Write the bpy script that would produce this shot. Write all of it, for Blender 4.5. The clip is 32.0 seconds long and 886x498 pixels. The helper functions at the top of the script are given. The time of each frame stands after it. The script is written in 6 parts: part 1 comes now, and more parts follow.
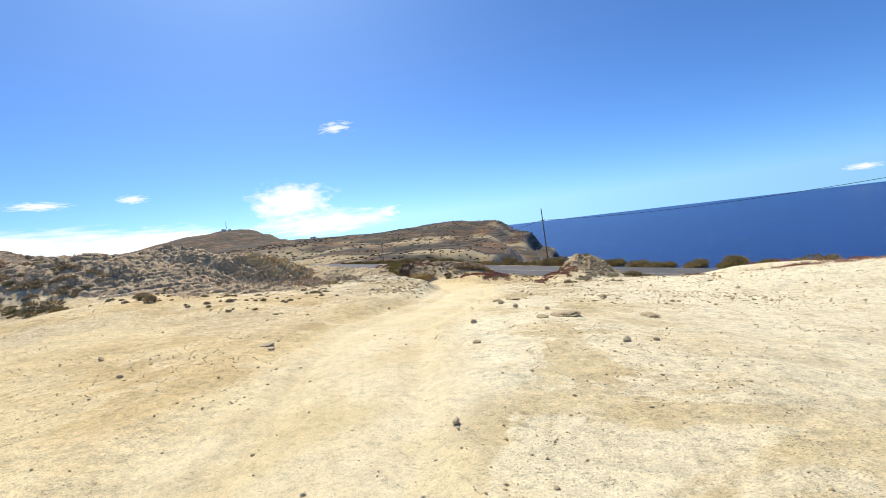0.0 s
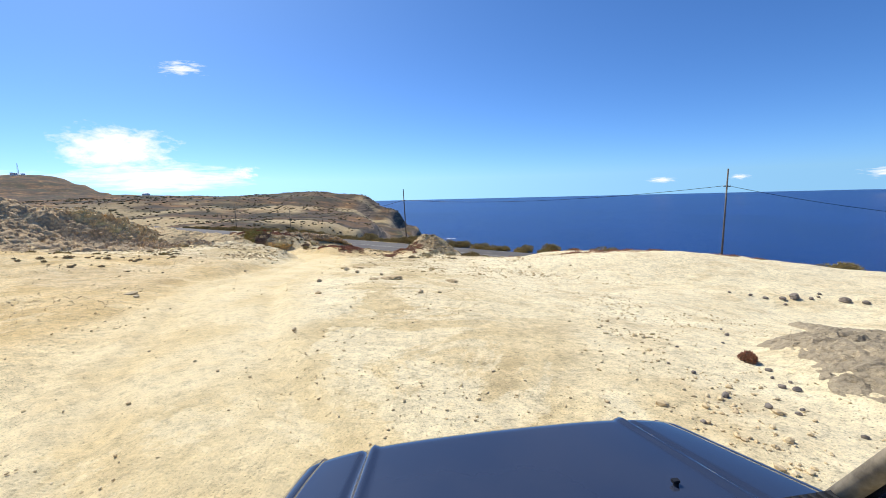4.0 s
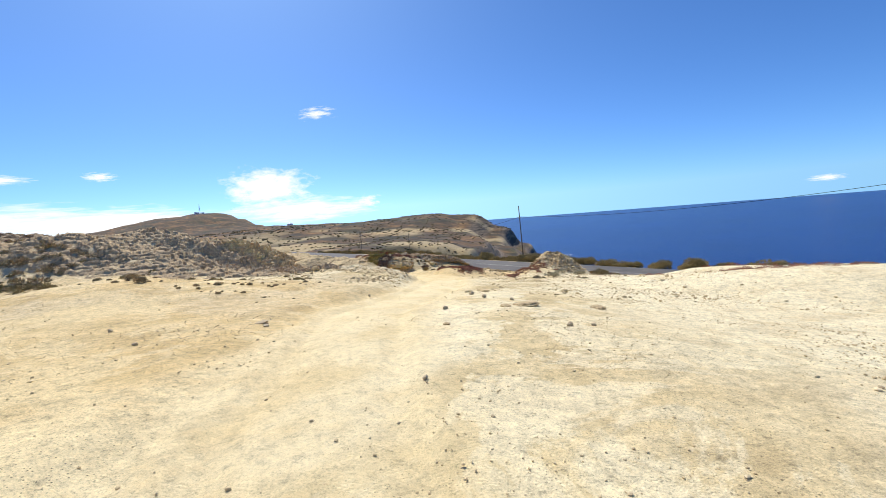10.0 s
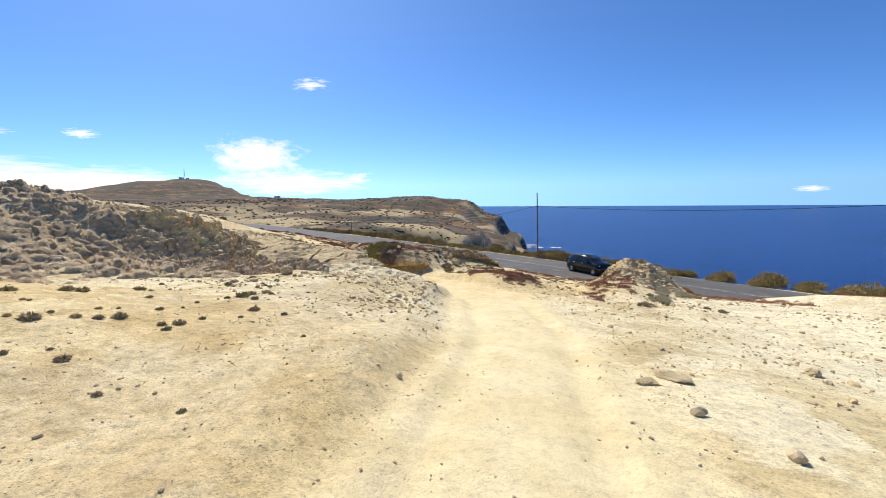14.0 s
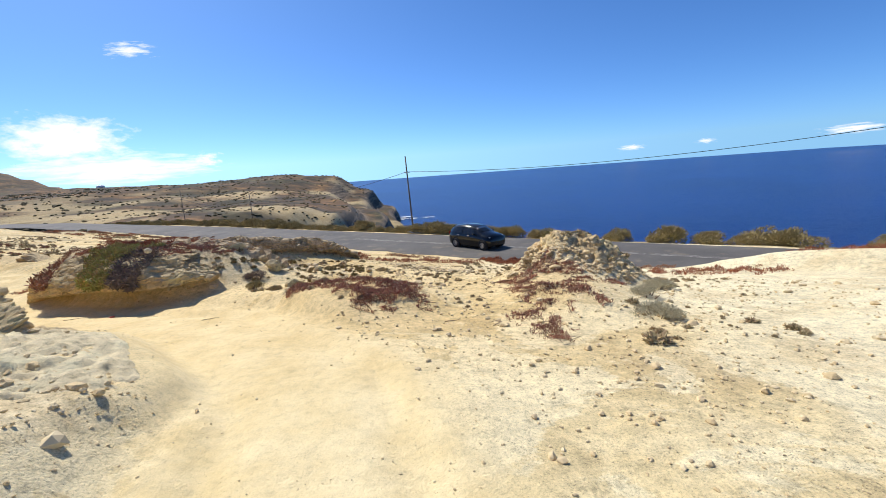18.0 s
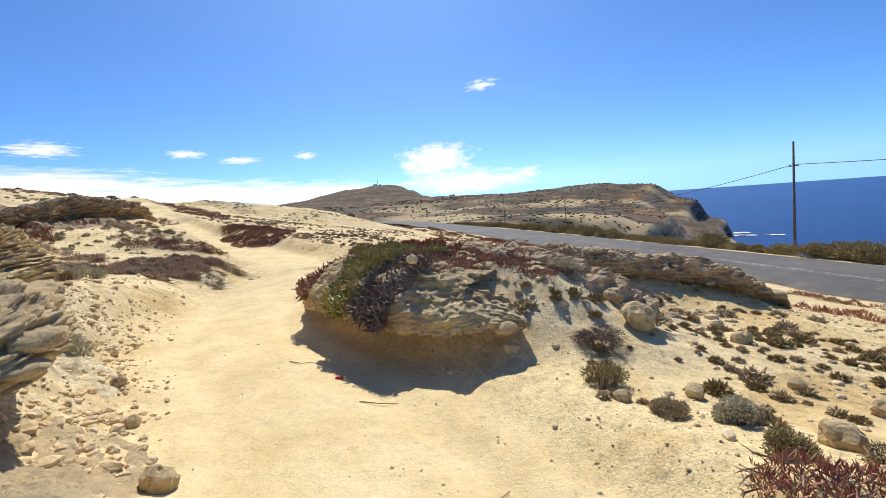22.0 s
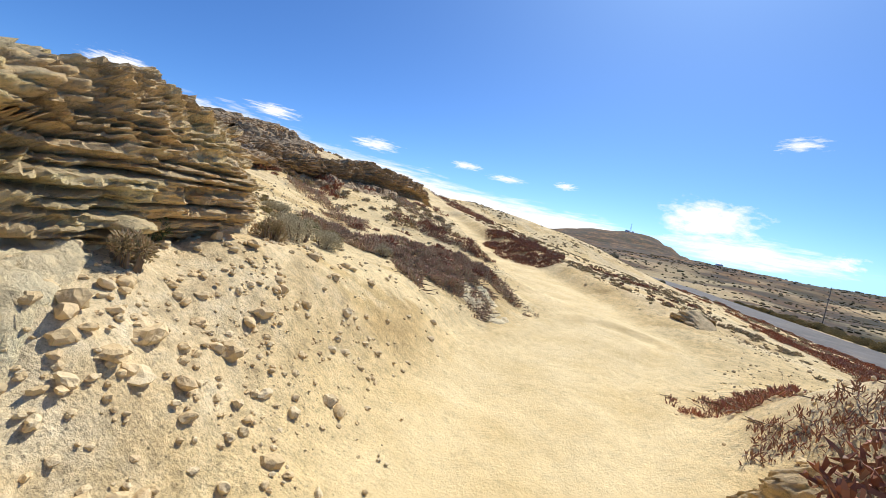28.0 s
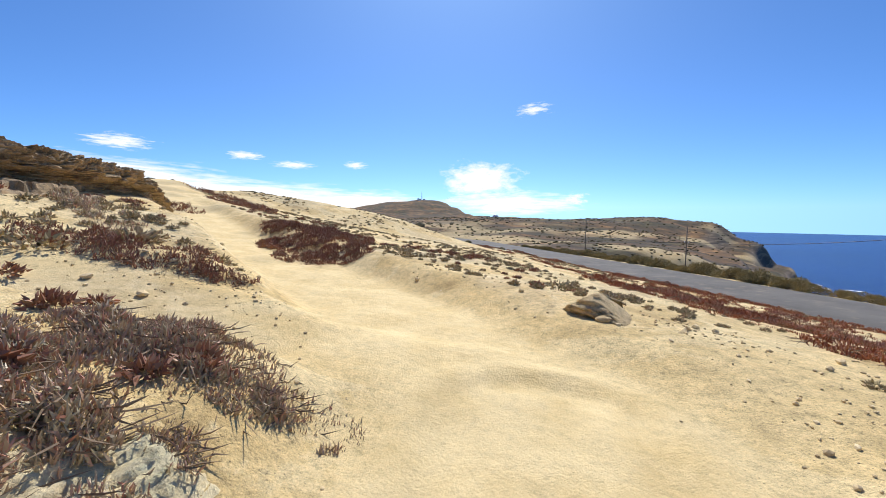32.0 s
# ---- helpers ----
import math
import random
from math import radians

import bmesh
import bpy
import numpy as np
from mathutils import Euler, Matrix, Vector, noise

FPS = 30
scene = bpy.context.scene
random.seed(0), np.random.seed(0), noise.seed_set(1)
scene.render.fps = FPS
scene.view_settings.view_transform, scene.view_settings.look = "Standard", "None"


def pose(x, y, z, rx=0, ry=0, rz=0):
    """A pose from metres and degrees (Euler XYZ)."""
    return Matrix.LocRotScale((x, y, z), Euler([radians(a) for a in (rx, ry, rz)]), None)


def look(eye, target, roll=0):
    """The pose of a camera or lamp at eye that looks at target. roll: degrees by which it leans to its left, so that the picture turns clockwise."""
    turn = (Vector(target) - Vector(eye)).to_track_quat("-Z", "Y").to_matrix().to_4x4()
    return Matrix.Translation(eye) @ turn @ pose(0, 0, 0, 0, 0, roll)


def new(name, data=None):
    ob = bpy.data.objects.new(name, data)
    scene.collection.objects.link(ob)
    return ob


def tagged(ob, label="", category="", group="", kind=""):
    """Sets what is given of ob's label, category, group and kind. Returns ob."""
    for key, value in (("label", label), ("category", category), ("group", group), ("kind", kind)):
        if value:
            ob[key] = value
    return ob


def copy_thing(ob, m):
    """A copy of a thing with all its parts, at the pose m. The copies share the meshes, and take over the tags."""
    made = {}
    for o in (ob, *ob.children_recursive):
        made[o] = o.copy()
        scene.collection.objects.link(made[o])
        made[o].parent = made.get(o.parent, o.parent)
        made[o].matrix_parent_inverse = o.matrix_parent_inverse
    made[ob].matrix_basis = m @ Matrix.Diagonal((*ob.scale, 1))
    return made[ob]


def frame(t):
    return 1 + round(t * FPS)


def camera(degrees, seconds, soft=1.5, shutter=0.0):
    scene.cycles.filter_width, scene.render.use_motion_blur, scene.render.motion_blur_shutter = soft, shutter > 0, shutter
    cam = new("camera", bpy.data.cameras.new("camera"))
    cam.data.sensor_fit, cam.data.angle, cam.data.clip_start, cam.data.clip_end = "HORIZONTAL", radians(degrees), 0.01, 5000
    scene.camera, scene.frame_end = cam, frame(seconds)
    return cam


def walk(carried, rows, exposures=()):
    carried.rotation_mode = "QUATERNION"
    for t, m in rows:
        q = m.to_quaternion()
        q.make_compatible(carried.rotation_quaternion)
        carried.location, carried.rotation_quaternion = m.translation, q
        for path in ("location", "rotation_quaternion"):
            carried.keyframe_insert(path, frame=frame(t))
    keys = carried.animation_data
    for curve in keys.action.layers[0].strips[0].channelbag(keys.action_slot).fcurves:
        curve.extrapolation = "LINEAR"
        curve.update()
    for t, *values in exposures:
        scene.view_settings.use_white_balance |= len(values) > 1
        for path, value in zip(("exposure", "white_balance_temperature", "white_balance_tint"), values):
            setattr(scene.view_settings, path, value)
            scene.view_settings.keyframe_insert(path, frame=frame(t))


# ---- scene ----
LENS = 92.5
cam = camera(LENS, 32.0, soft=0.9)
PATH = [
    (0.0, pose(-0.750, 1.996, 1.625, 87.03, 6.86, 17.21)),
    (0.5, pose(-0.780, 2.051, 1.629, 86.96, 6.81, 17.29)),
    (1.0, pose(-0.751, 2.004, 1.634, 87.02, 6.71, 17.25)),
    (1.5, pose(-0.713, 1.883, 1.648, 86.92, 6.33, 16.63)),
    (2.0, pose(-0.598, 1.569, 1.670, 86.81, 5.22, 15.49)),
    (2.5, pose(-0.387, 1.106, 1.715, 85.61, 4.00, 12.26)),
    (3.0, pose(-0.146, 0.585, 1.755, 84.10, 3.32, 6.70)),
    (3.5, pose(0.078, 0.099, 1.768, 81.93, 3.83, 1.32)),
    (4.0, pose(0.134, -0.254, 1.795, 82.52, 1.33, -0.53)),
    (4.5, pose(0.144, -0.281, 1.805, 82.23, 1.37, -0.91)),
    (6.5, pose(0.122, -0.176, 1.810, 82.14, 2.01, 0.07)),
    (7.0, pose(0.119, -0.129, 1.804, 82.15, 2.12, 0.26)),
    (7.5, pose(0.125, -0.101, 1.804, 82.12, 2.27, 0.45)),
    (8.0, pose(0.127, -0.088, 1.811, 82.11, 2.45, 0.85)),
    (8.5, pose(0.092, 0.052, 1.804, 82.13, 3.39, 1.96)),
    (9.0, pose(-0.002, 0.276, 1.787, 82.98, 3.56, 3.99)),
    (9.5, pose(-0.147, 0.569, 1.760, 84.02, 4.01, 7.68)),
    (10.0, pose(-0.426, 1.032, 1.721, 85.75, 4.50, 14.44)),
    (10.5, pose(-0.741, 1.579, 1.717, 87.71, 6.70, 22.29)),
    (11.0, pose(-1.245, 2.283, 1.721, 87.77, 6.65, 29.02)),
    (11.5, pose(-1.917, 3.094, 1.709, 84.53, 4.51, 32.26)),
    (12.0, pose(-2.503, 3.937, 1.727, 85.17, 4.45, 31.17)),
    (12.5, pose(-3.034, 4.781, 1.691, 86.72, 3.29, 27.88)),
    (13.0, pose(-3.479, 5.734, 1.726, 85.75, 2.19, 23.85)),
    (13.5, pose(-3.808, 6.808, 1.694, 85.20, 2.85, 18.47)),
    (14.0, pose(-4.144, 7.799, 1.660, 83.51, 0.41, 13.10)),
    (14.5, pose(-4.333, 9.135, 1.515, 80.69, 0.39, 9.26)),
    (15.0, pose(-4.486, 10.320, 1.374, 81.05, 0.57, 4.78)),
    (15.5, pose(-4.526, 11.516, 1.186, 82.98, -2.14, 0.38)),
    (17.5, pose(-4.343, 14.692, 1.108, 79.33, -0.46, -5.18)),
    (18.0, pose(-4.229, 15.652, 1.000, 79.34, 3.98, -4.17)),
    (18.5, pose(-4.253, 16.513, 0.906, 80.51, 4.55, -0.93)),
    (19.0, pose(-4.273, 17.329, 0.835, 82.59, 4.29, 3.39)),
    (19.5, pose(-4.530, 18.181, 0.714, 81.98, 1.20, 6.87)),
    (20.0, pose(-4.902, 19.111, 0.620, 78.70, 0.65, 11.35)),
    (20.5, pose(-5.387, 19.886, 0.514, 79.00, -1.10, 18.34)),
    (21.0, pose(-5.942, 20.510, 0.424, 80.68, -0.10, 25.28)),
    (21.5, pose(-6.447, 21.119, 0.357, 82.56, 2.75, 31.45)),
    (22.0, pose(-6.918, 21.553, 0.334, 83.60, 4.36, 35.84)),
    (22.5, pose(-7.357, 21.868, 0.296, 83.54, 3.08, 39.61)),
    (23.0, pose(-7.733, 22.072, 0.269, 84.55, 1.22, 43.44)),
    (23.5, pose(-8.071, 22.261, 0.238, 84.92, 0.72, 46.66)),
    (24.0, pose(-8.424, 22.494, 0.196, 85.40, 0.75, 50.25)),
    (24.5, pose(-8.878, 22.735, 0.175, 85.39, -1.25, 53.90)),
    (25.0, pose(-9.414, 22.972, 0.141, 86.15, -2.69, 57.96)),
    (25.5, pose(-9.928, 23.153, 0.110, 86.92, -3.95, 60.36)),
    (26.0, pose(-10.261, 23.278, 0.088, 87.28, -7.69, 63.17)),
    (26.5, pose(-10.643, 23.384, 0.074, 87.64, -8.00, 64.96)),
    (28.5, pose(-13.082, 23.672, -0.075, 85.42, -11.04, 68.53)),
    (29.0, pose(-13.856, 24.065, 0.003, 84.78, -9.46, 67.04)),
    (29.5, pose(-14.516, 24.467, -0.022, 85.53, -9.04, 64.55)),
    (30.0, pose(-15.032, 24.808, 0.010, 86.70, -6.99, 61.31)),
    (30.5, pose(-15.440, 25.217, 0.005, 88.03, -6.17, 58.21)),
    (31.0, pose(-15.813, 25.641, 0.010, 89.36, -5.43, 53.90)),
    (31.5, pose(-16.171, 26.126, 0.009, 89.01, -2.06, 47.06)),
    (32.0, pose(-16.534, 26.611, -0.021, 86.21, -0.82, 41.34)),
]
walk(cam, PATH, exposures=((0.0, 0.0), (32.0, 0.0)))

# ---------------------------------------------------------------- light
SUN_AZ, SUN_EL = 40.0, 50.0          # degrees west of +y, and above the horizon
sun_dir = Vector((-math.sin(radians(SUN_AZ)) * math.cos(radians(SUN_EL)),
                  math.cos(radians(SUN_AZ)) * math.cos(radians(SUN_EL)), math.sin(radians(SUN_EL))))
world = bpy.data.worlds.new("sky")
scene.world = world
world.use_nodes = True
wn, wl = world.node_tree.nodes, world.node_tree.links
sky = wn.new("ShaderNodeTexSky")
sky.sky_type, sky.sun_disc = "NISHITA", False
sky.sun_elevation, sky.sun_rotation = radians(SUN_EL), radians(-SUN_AZ)
sky.altitude, sky.air_density, sky.dust_density, sky.ozone_density = 100, 0.6, 0.6, 1.5
wn["Background"].inputs["Strength"].default_value = 0.145
tint = wn.new("ShaderNodeMix")
tint.data_type, tint.blend_type = "RGBA", "MULTIPLY"
tint.inputs[0].default_value, tint.inputs[7].default_value = 1.0, (0.55, 0.84, 1.15, 1)
sat = wn.new("ShaderNodeHueSaturation")
sat.inputs["Saturation"].default_value = 1.12
# below the horizon the sky keeps its lowest colour, so that the far edge of the sea meets haze
way, cut, low, join = wn.new("ShaderNodeTexCoord"), wn.new("ShaderNodeSeparateXYZ"), wn.new("ShaderNodeMath"), wn.new("ShaderNodeCombineXYZ")
low.operation, low.inputs[1].default_value = "MAXIMUM", 0.035
wl.new(way.outputs["Generated"], cut.inputs[0])
wl.new(cut.outputs["Z"], low.inputs[0])
for axis, from_ in (("X", cut.outputs["X"]), ("Y", cut.outputs["Y"]), ("Z", low.outputs[0])):
    wl.new(from_, join.inputs[axis])
wl.new(join.outputs[0], sky.inputs["Vector"])
wl.new(sky.outputs[0], sat.inputs["Color"])
wl.new(sat.outputs[0], tint.inputs[6])
wl.new(tint.outputs[2], wn["Background"].inputs["Color"])
sun = new("sun", bpy.data.lights.new("sun", "SUN"))
sun.data.energy, sun.data.angle, sun.data.color = 5.0, radians(0.55), (1.0, 0.95, 0.87)
sun.matrix_world = look(sun_dir * 60, (0, 0, 0))

# ---------------------------------------------------------------- noise and small helpers
SEA = -66.0


def hash2(ix, iy, seed):
    h = (ix.astype(np.int64) * 374761393 + iy.astype(np.int64) * 668265263 + seed * 974634777) & 0x7FFFFFFF
    h = ((h ^ (h >> 13)) * 1274126177) & 0x7FFFFFFF
    h = h ^ (h >> 16)
    return (h & 0xFFFF) / 65535.0


def vnoise(x, y, seed=0):
    """Smooth value noise in -1..1 for arrays."""
    x, y = np.asarray(x, float), np.asarray(y, float)
    ix, iy = np.floor(x), np.floor(y)
    fx, fy = x - ix, y - iy
    fx, fy = fx * fx * fx * (fx * (fx * 6 - 15) + 10), fy * fy * fy * (fy * (fy * 6 - 15) + 10)
    a, b = hash2(ix, iy, seed), hash2(ix + 1, iy, seed)
    c, d = hash2(ix, iy + 1, seed), hash2(ix + 1, iy + 1, seed)
    return (a + (b - a) * fx + (c - a) * fy + (a - b - c + d) * fx * fy) * 2 - 1


def fbm(x, y, size, octaves=4, seed=0, gain=0.5):
    out, amp, tot = 0, 1.0, 0
    for o in range(octaves):
        out = out + amp * vnoise(x / size + 17.3 * o, y / size - 9.1 * o, seed + o)
        tot += amp
        amp *= gain
        size /= 2.03
    return out / tot


def smooth(a, b, v):
    t = np.clip((v - a) / (b - a), 0, 1)
    return t * t * (3 - 2 * t)


def bump(x, y, cx, cy, rx, ry, turn, flat=0.0):
    """1 in the middle of a turned ellipse, falling to 0 at its rim; flat: the share of the radius that stays at 1."""
    c, s = math.cos(radians(turn)), math.sin(radians(turn))
    dx, dy = x - cx, y - cy
    r = np.sqrt(((dx * c + dy * s) / rx) ** 2 + ((dy * c - dx * s) / ry) ** 2)
    return 1 - smooth(flat, 1.0, r)


def along(x, y):
    """Road coordinates: metres along the tarred road to the north-west, and across it towards the sea."""
    return -0.777 * x + 0.63 * y, 0.63 * x + 0.777 * y


def near_line(x, y, pts):
    """Distance from a bent line in the plan."""
    d = np.full(np.shape(x), 1e9)
    for (ax, ay), (bx, by) in zip(pts, pts[1:]):
        ux, uy = bx - ax, by - ay
        t = np.clip(((x - ax) * ux + (y - ay) * uy) / (ux * ux + uy * uy), 0, 1)
        d = np.minimum(d, np.hypot(x - ax - t * ux, y - ay - t * uy))
    return d


TRACK = ((3, -8), (0, 0), (-2.5, 4), (-4.3, 9), (-4.4, 15), (-5.5, 20), (-8.1, 22.9), (-10.6, 24.0), (-12.9, 24.6), (-14.6, 25.5), (-16.6, 27.3), (-18, 29.5))
BRANCH = ((-16.6, 27.3), (-18.5, 29.8), (-22, 31.2), (-26, 31.9), (-31, 32.4), (-44, 34.5), (-56, 37.5), (-75, 46))
SIDE = ((-18.5, 29.9), (-20.4, 29.2), (-22.2, 28.0), (-24.6, 26.2), (-28, 24.2))

ACROSS = ((-300, 3), (-60, 1.6), (-30, 1.0), (-10, 0.55), (0, 0.22), (6, -0.2), (9, -0.62), (12, -1.1), (16, -1.5), (19, -1.86), (21, -2.35), (23, -2.8), (25, -3.15), (27.8, -3.72), (29.1, -3.95),
          (35.6, -3.95), (38, -4.3), (42, -5.8), (47, -8.0), (56, -22), (66, -44), (80, -66), (95, -90), (9000, -120))
AX, AZ = np.array([p[0] for p in ACROSS], float), np.array([p[1] for p in ACROSS], float)



def far_land(s, n):
    """The valley beyond the bend, the headland across the bay and the long hill, in road coordinates."""
    x, y = -0.777 * s + 0.63 * n, 0.63 * s + 0.777 * n
    z = np.interp(s, (-2000, 60, 140, 230, 330, 430, 520, 800, 1200, 1800, 3200), (-4, -4, -9, -13, -11, -3, 1, 6, 12, 20, 24))
    z = z + fbm(x, y, 90, 5, 52) * np.interp(s, (60, 200, 2000), (0.5, 4.5, 14))
    z = z + 82 * bump(s, n, 2190, 290, 900, 760, 10) ** 1.3 + 13 * bump(s, n, 480, 385, 150, 190, 0)
    coast = np.interp(s, (50, 80, 150, 245, 440), (75, 110, 175, 290, 494)) + fbm(x, y, 140, 3, 51) * 14
    c = (coast - n) * np.interp(s, (150, 300), (2.4, 1.0))
    strata = c + 7.0 * np.sin(c * 0.13 + fbm(x, y, 90, 3, 57) * 1.5) + 7 * fbm(x, y, 60, 3, 58)
    cliff = np.interp(strata, (-20, 0, 14, 40, 62, 120, 190), (0, 0.16, 0.34, 0.5, 0.68, 0.93, 1.0))
    return SEA - 12 + (z - SEA + 12) * cliff


def carve(z, d, level, half, bank):
    """Levels a strip: inside half of the line it lies at level, and meets the old ground over the bank."""
    w = 1 - smooth(half, half + bank, d)
    return z + (level - z) * w


def rocky(x, y):
    """How far bare eroded rock stands out, 0 to 1: the bluff beside the track and the low rocks on the bank."""
    m = bump(x, y, -20.5, 15.2, 9.2, 6.8, 35, 0.6)
    m = np.maximum(m, bump(x, y, -15.4, 20.4, 6.4, 3.6, 38, 0.62))
    m = np.maximum(m, bump(x, y, -0.4, 25.7, 2.2, 2.0, 0, 0.5))
    m = np.maximum(m, 0.8 * bump(x, y, -8.8, 19.6, 3.0, 3.0, 30, 0.6))
    m = np.maximum(m, bump(x, y, -11.0, 27.8, 5.0, 3.0, -10, 0.5))
    m = np.maximum(m, 0.9 * bump(x, y, -44, 20, 22, 10, 0, 0.3))
    return m


def height(x, y):
    s, n = along(x, y)
    near = np.interp(n, AX, AZ)
    near = near + np.interp(n, (19, 21, 23, 25, 27.8, 29.1), (0, 0.3, 0.43, 0.47, 0.47, 0)) * smooth(24, 10, s)
    near = near + np.interp(n, (13, 16, 19, 21, 24), (0, -0.22, -0.35, -0.28, 0)) * smooth(26, 36, s)
    near = near + np.interp(n, (15, 18.5, 22, 26.5, 28.6), (0, 0.5, 0.72, 0.75, 0)) * smooth(16.5, 0, s)
    near = near + 0.14 * fbm(x, y, 7, 3, 1)
    # the hill to the west
    hill = smooth(10, -18, n) * smooth(18, 56, s)
    near = near + 3.9 * hill * (1 + 0.12 * fbm(x, y, 9, 4, 2)) + 1.5 * bump(x, y, -50, 50.5, 16, 8, 52, 0.1) - 0.6 * bump(x, y, -61, 38, 8, 8, 0, 0.2)
    # the eroded bluff between the open ground and the track, with its spur
    bl = bump(x, y, -21.0, 14.6, 9.0, 6.6, 35, 0.2)
    near = near + 1.3 * bl + 0.3 * bl * fbm(x, y, 2.4, 4, 3) + 0.35 * bump(x, y, -19.5, 13.0, 3.4, 2.6, 60, 0.2)
    near = near + 0.12 * bump(x, y, -15.6, 18.7, 3.2, 2.4, 40, 0.2)
    spur = bump(x, y, -16.9, 18.7, 5.6, 2.7, 38, 0.4)
    near = near + 0.75 * spur + 0.26 * spur * fbm(x, y, 1.5, 4, 4)
    near = near + 0.3 * bump(x, y, -9.0, 18.6, 3.2, 3.6, 30, 0.3) + 0.12 * bump(x, y, -9.1, 20.7, 2.3, 2.1, 30, 0.35)
    # low swells in the open ground
    near = near + 0.45 * bump(x, y, 9, 18, 9, 5, -20, 0.2) - 0.3 * bump(x, y, 9.5, 9.5, 5, 3.5, 0)
    near = near + 0.3 * bump(x, y, -13, 11, 5, 4, 0, 0.2) + 0.3 * bump(x, y, 5.5, 3.8, 2.6, 1.9, 66, 0.45)
    near = near + 0.6 * bump(x, y, 9.5, 26.4, 6.5, 2.2, -39, 0.3)
    # rubble mound, plant-grown humps and the shelf behind the outcrop
    mo = bump(x, y, -0.4, 25.7, 2.2, 2.1, 0, 0.12)
    near = near + 1.12 * mo + 0.12 * mo * fbm(x, y, 0.5, 3, 7) + 0.35 * bump(x, y, -1.3, 23.4, 1.9, 2.3, 20, 0.1)
    near = near + 0.3 * bump(x, y, -5.6, 23.9, 2.4, 2.0, -10, 0.2)
    near = near + 0.8 * bump(x, y, -11.4, 27.5, 4.4, 2.2, -14, 0.4) + 0.35 * bump(x, y, -9.2, 30.2, 3.6, 1.8, 20, 0.3)
    near = near + 0.12 * bump(x, y, -21.0, 26.6, 3.4, 2.0, 12, 0.3) - 0.5 * bump(x, y, -21.0, 27.6, 8.0, 6.0, 0, 0.35) + 0.25 * bump(x, y, -24.0, 28.4, 2.0, 0.8, 39, 0.3)
    # the wheel track and its branches
    d = near_line(x, y, TRACK)
    level = np.interp(y, (-8, 0, 4, 7, 9, 12, 15, 18, 20, 22.7, 24, 25.5, 27.3, 30), (0.1, 0.04, 0.06, 0.0, -0.12, -0.42, -0.68, -1.0, -1.17, -1.36, -1.48, -1.6, -1.58, -1.6))
    tight = smooth(19, 22.5, y)
    soft = smooth(24.3, 25.5, y)
    inner = smooth(0.2, -0.2, y - np.interp(-x, (4, 5.5, 8.1, 10.6, 12.9, 14.6, 16.6), (15, 20, 22.9, 24.0, 24.6, 25.5, 27.3))) * (1 - soft)
    turn_in = bump(x, y, -8.2, 21.0, 2.6, 2.6, 30, 0.5) * smooth(0.2, -0.2, x + np.interp(y, (15, 20, 22.9), (4.4, 5.5, 8.1)))
    near = carve(near, d, level, 1.15 - 0.2 * soft - 0.15 * tight * inner - 0.6 * turn_in, 0.85 - 0.3 * tight + 0.9 * soft + 1.0 * tight * inner - 0.45 * turn_in)
    d2 = near_line(x, y, BRANCH)
    up = np.interp(-x, (16, 23, 31, 44, 56, 75), (-1.6, -1.4, -0.7, 1.1, 3.0, 3.6))
    near = carve(near, d2, up, 0.9, 1.0)
    d3 = near_line(x, y, SIDE)
    near = carve(near, d3, np.interp(-x, (18, 20.4, 22.2, 24.6, 28), (-1.55, -1.35, -0.95, -0.4, 0.3)), 0.45, 0.7)
    # ruts and crust
    rut = np.exp(-((d - 0.72) / 0.17) ** 2) * 0.055 - np.exp(-((d - 1.02) / 0.12) ** 2) * 0.03
    fine = 0.045 * fbm(x, y, 0.8, 4, 5) * (0.3 + 0.7 * smooth(0.6, 1.6, d)) + rocky(x, y) * smooth(0.9, 1.8, d) * (0.08 * fbm(x, y, 0.35, 3, 6) + 0.24 * np.abs(fbm(x, y, 1.1, 4, 8, 0.6)) - 0.07)
    near = near - rut + fine * np.where((n > 27) & (n < 38), 0.15, 1.0)
    far = far_land(s, n)
    t = smooth(70, 150, s)
    land = near * (1 - t) + far * t
    # the bed of the tarred road
    on = smooth(28.4, 29.6, n) * (1 - smooth(35.4, 36.4, n)) * (1 - smooth(230, 300, s))
    return land + (road_z(s) - 0.07 - land) * on


def road_z(s):
    return np.interp(s, (-400, 60, 120, 200, 300), (-3.9, -3.9, -4.3, -6.0, -9.0))


def ground_z(x, y):
    return float(height(np.array([float(x)]), np.array([float(y)]))[0])


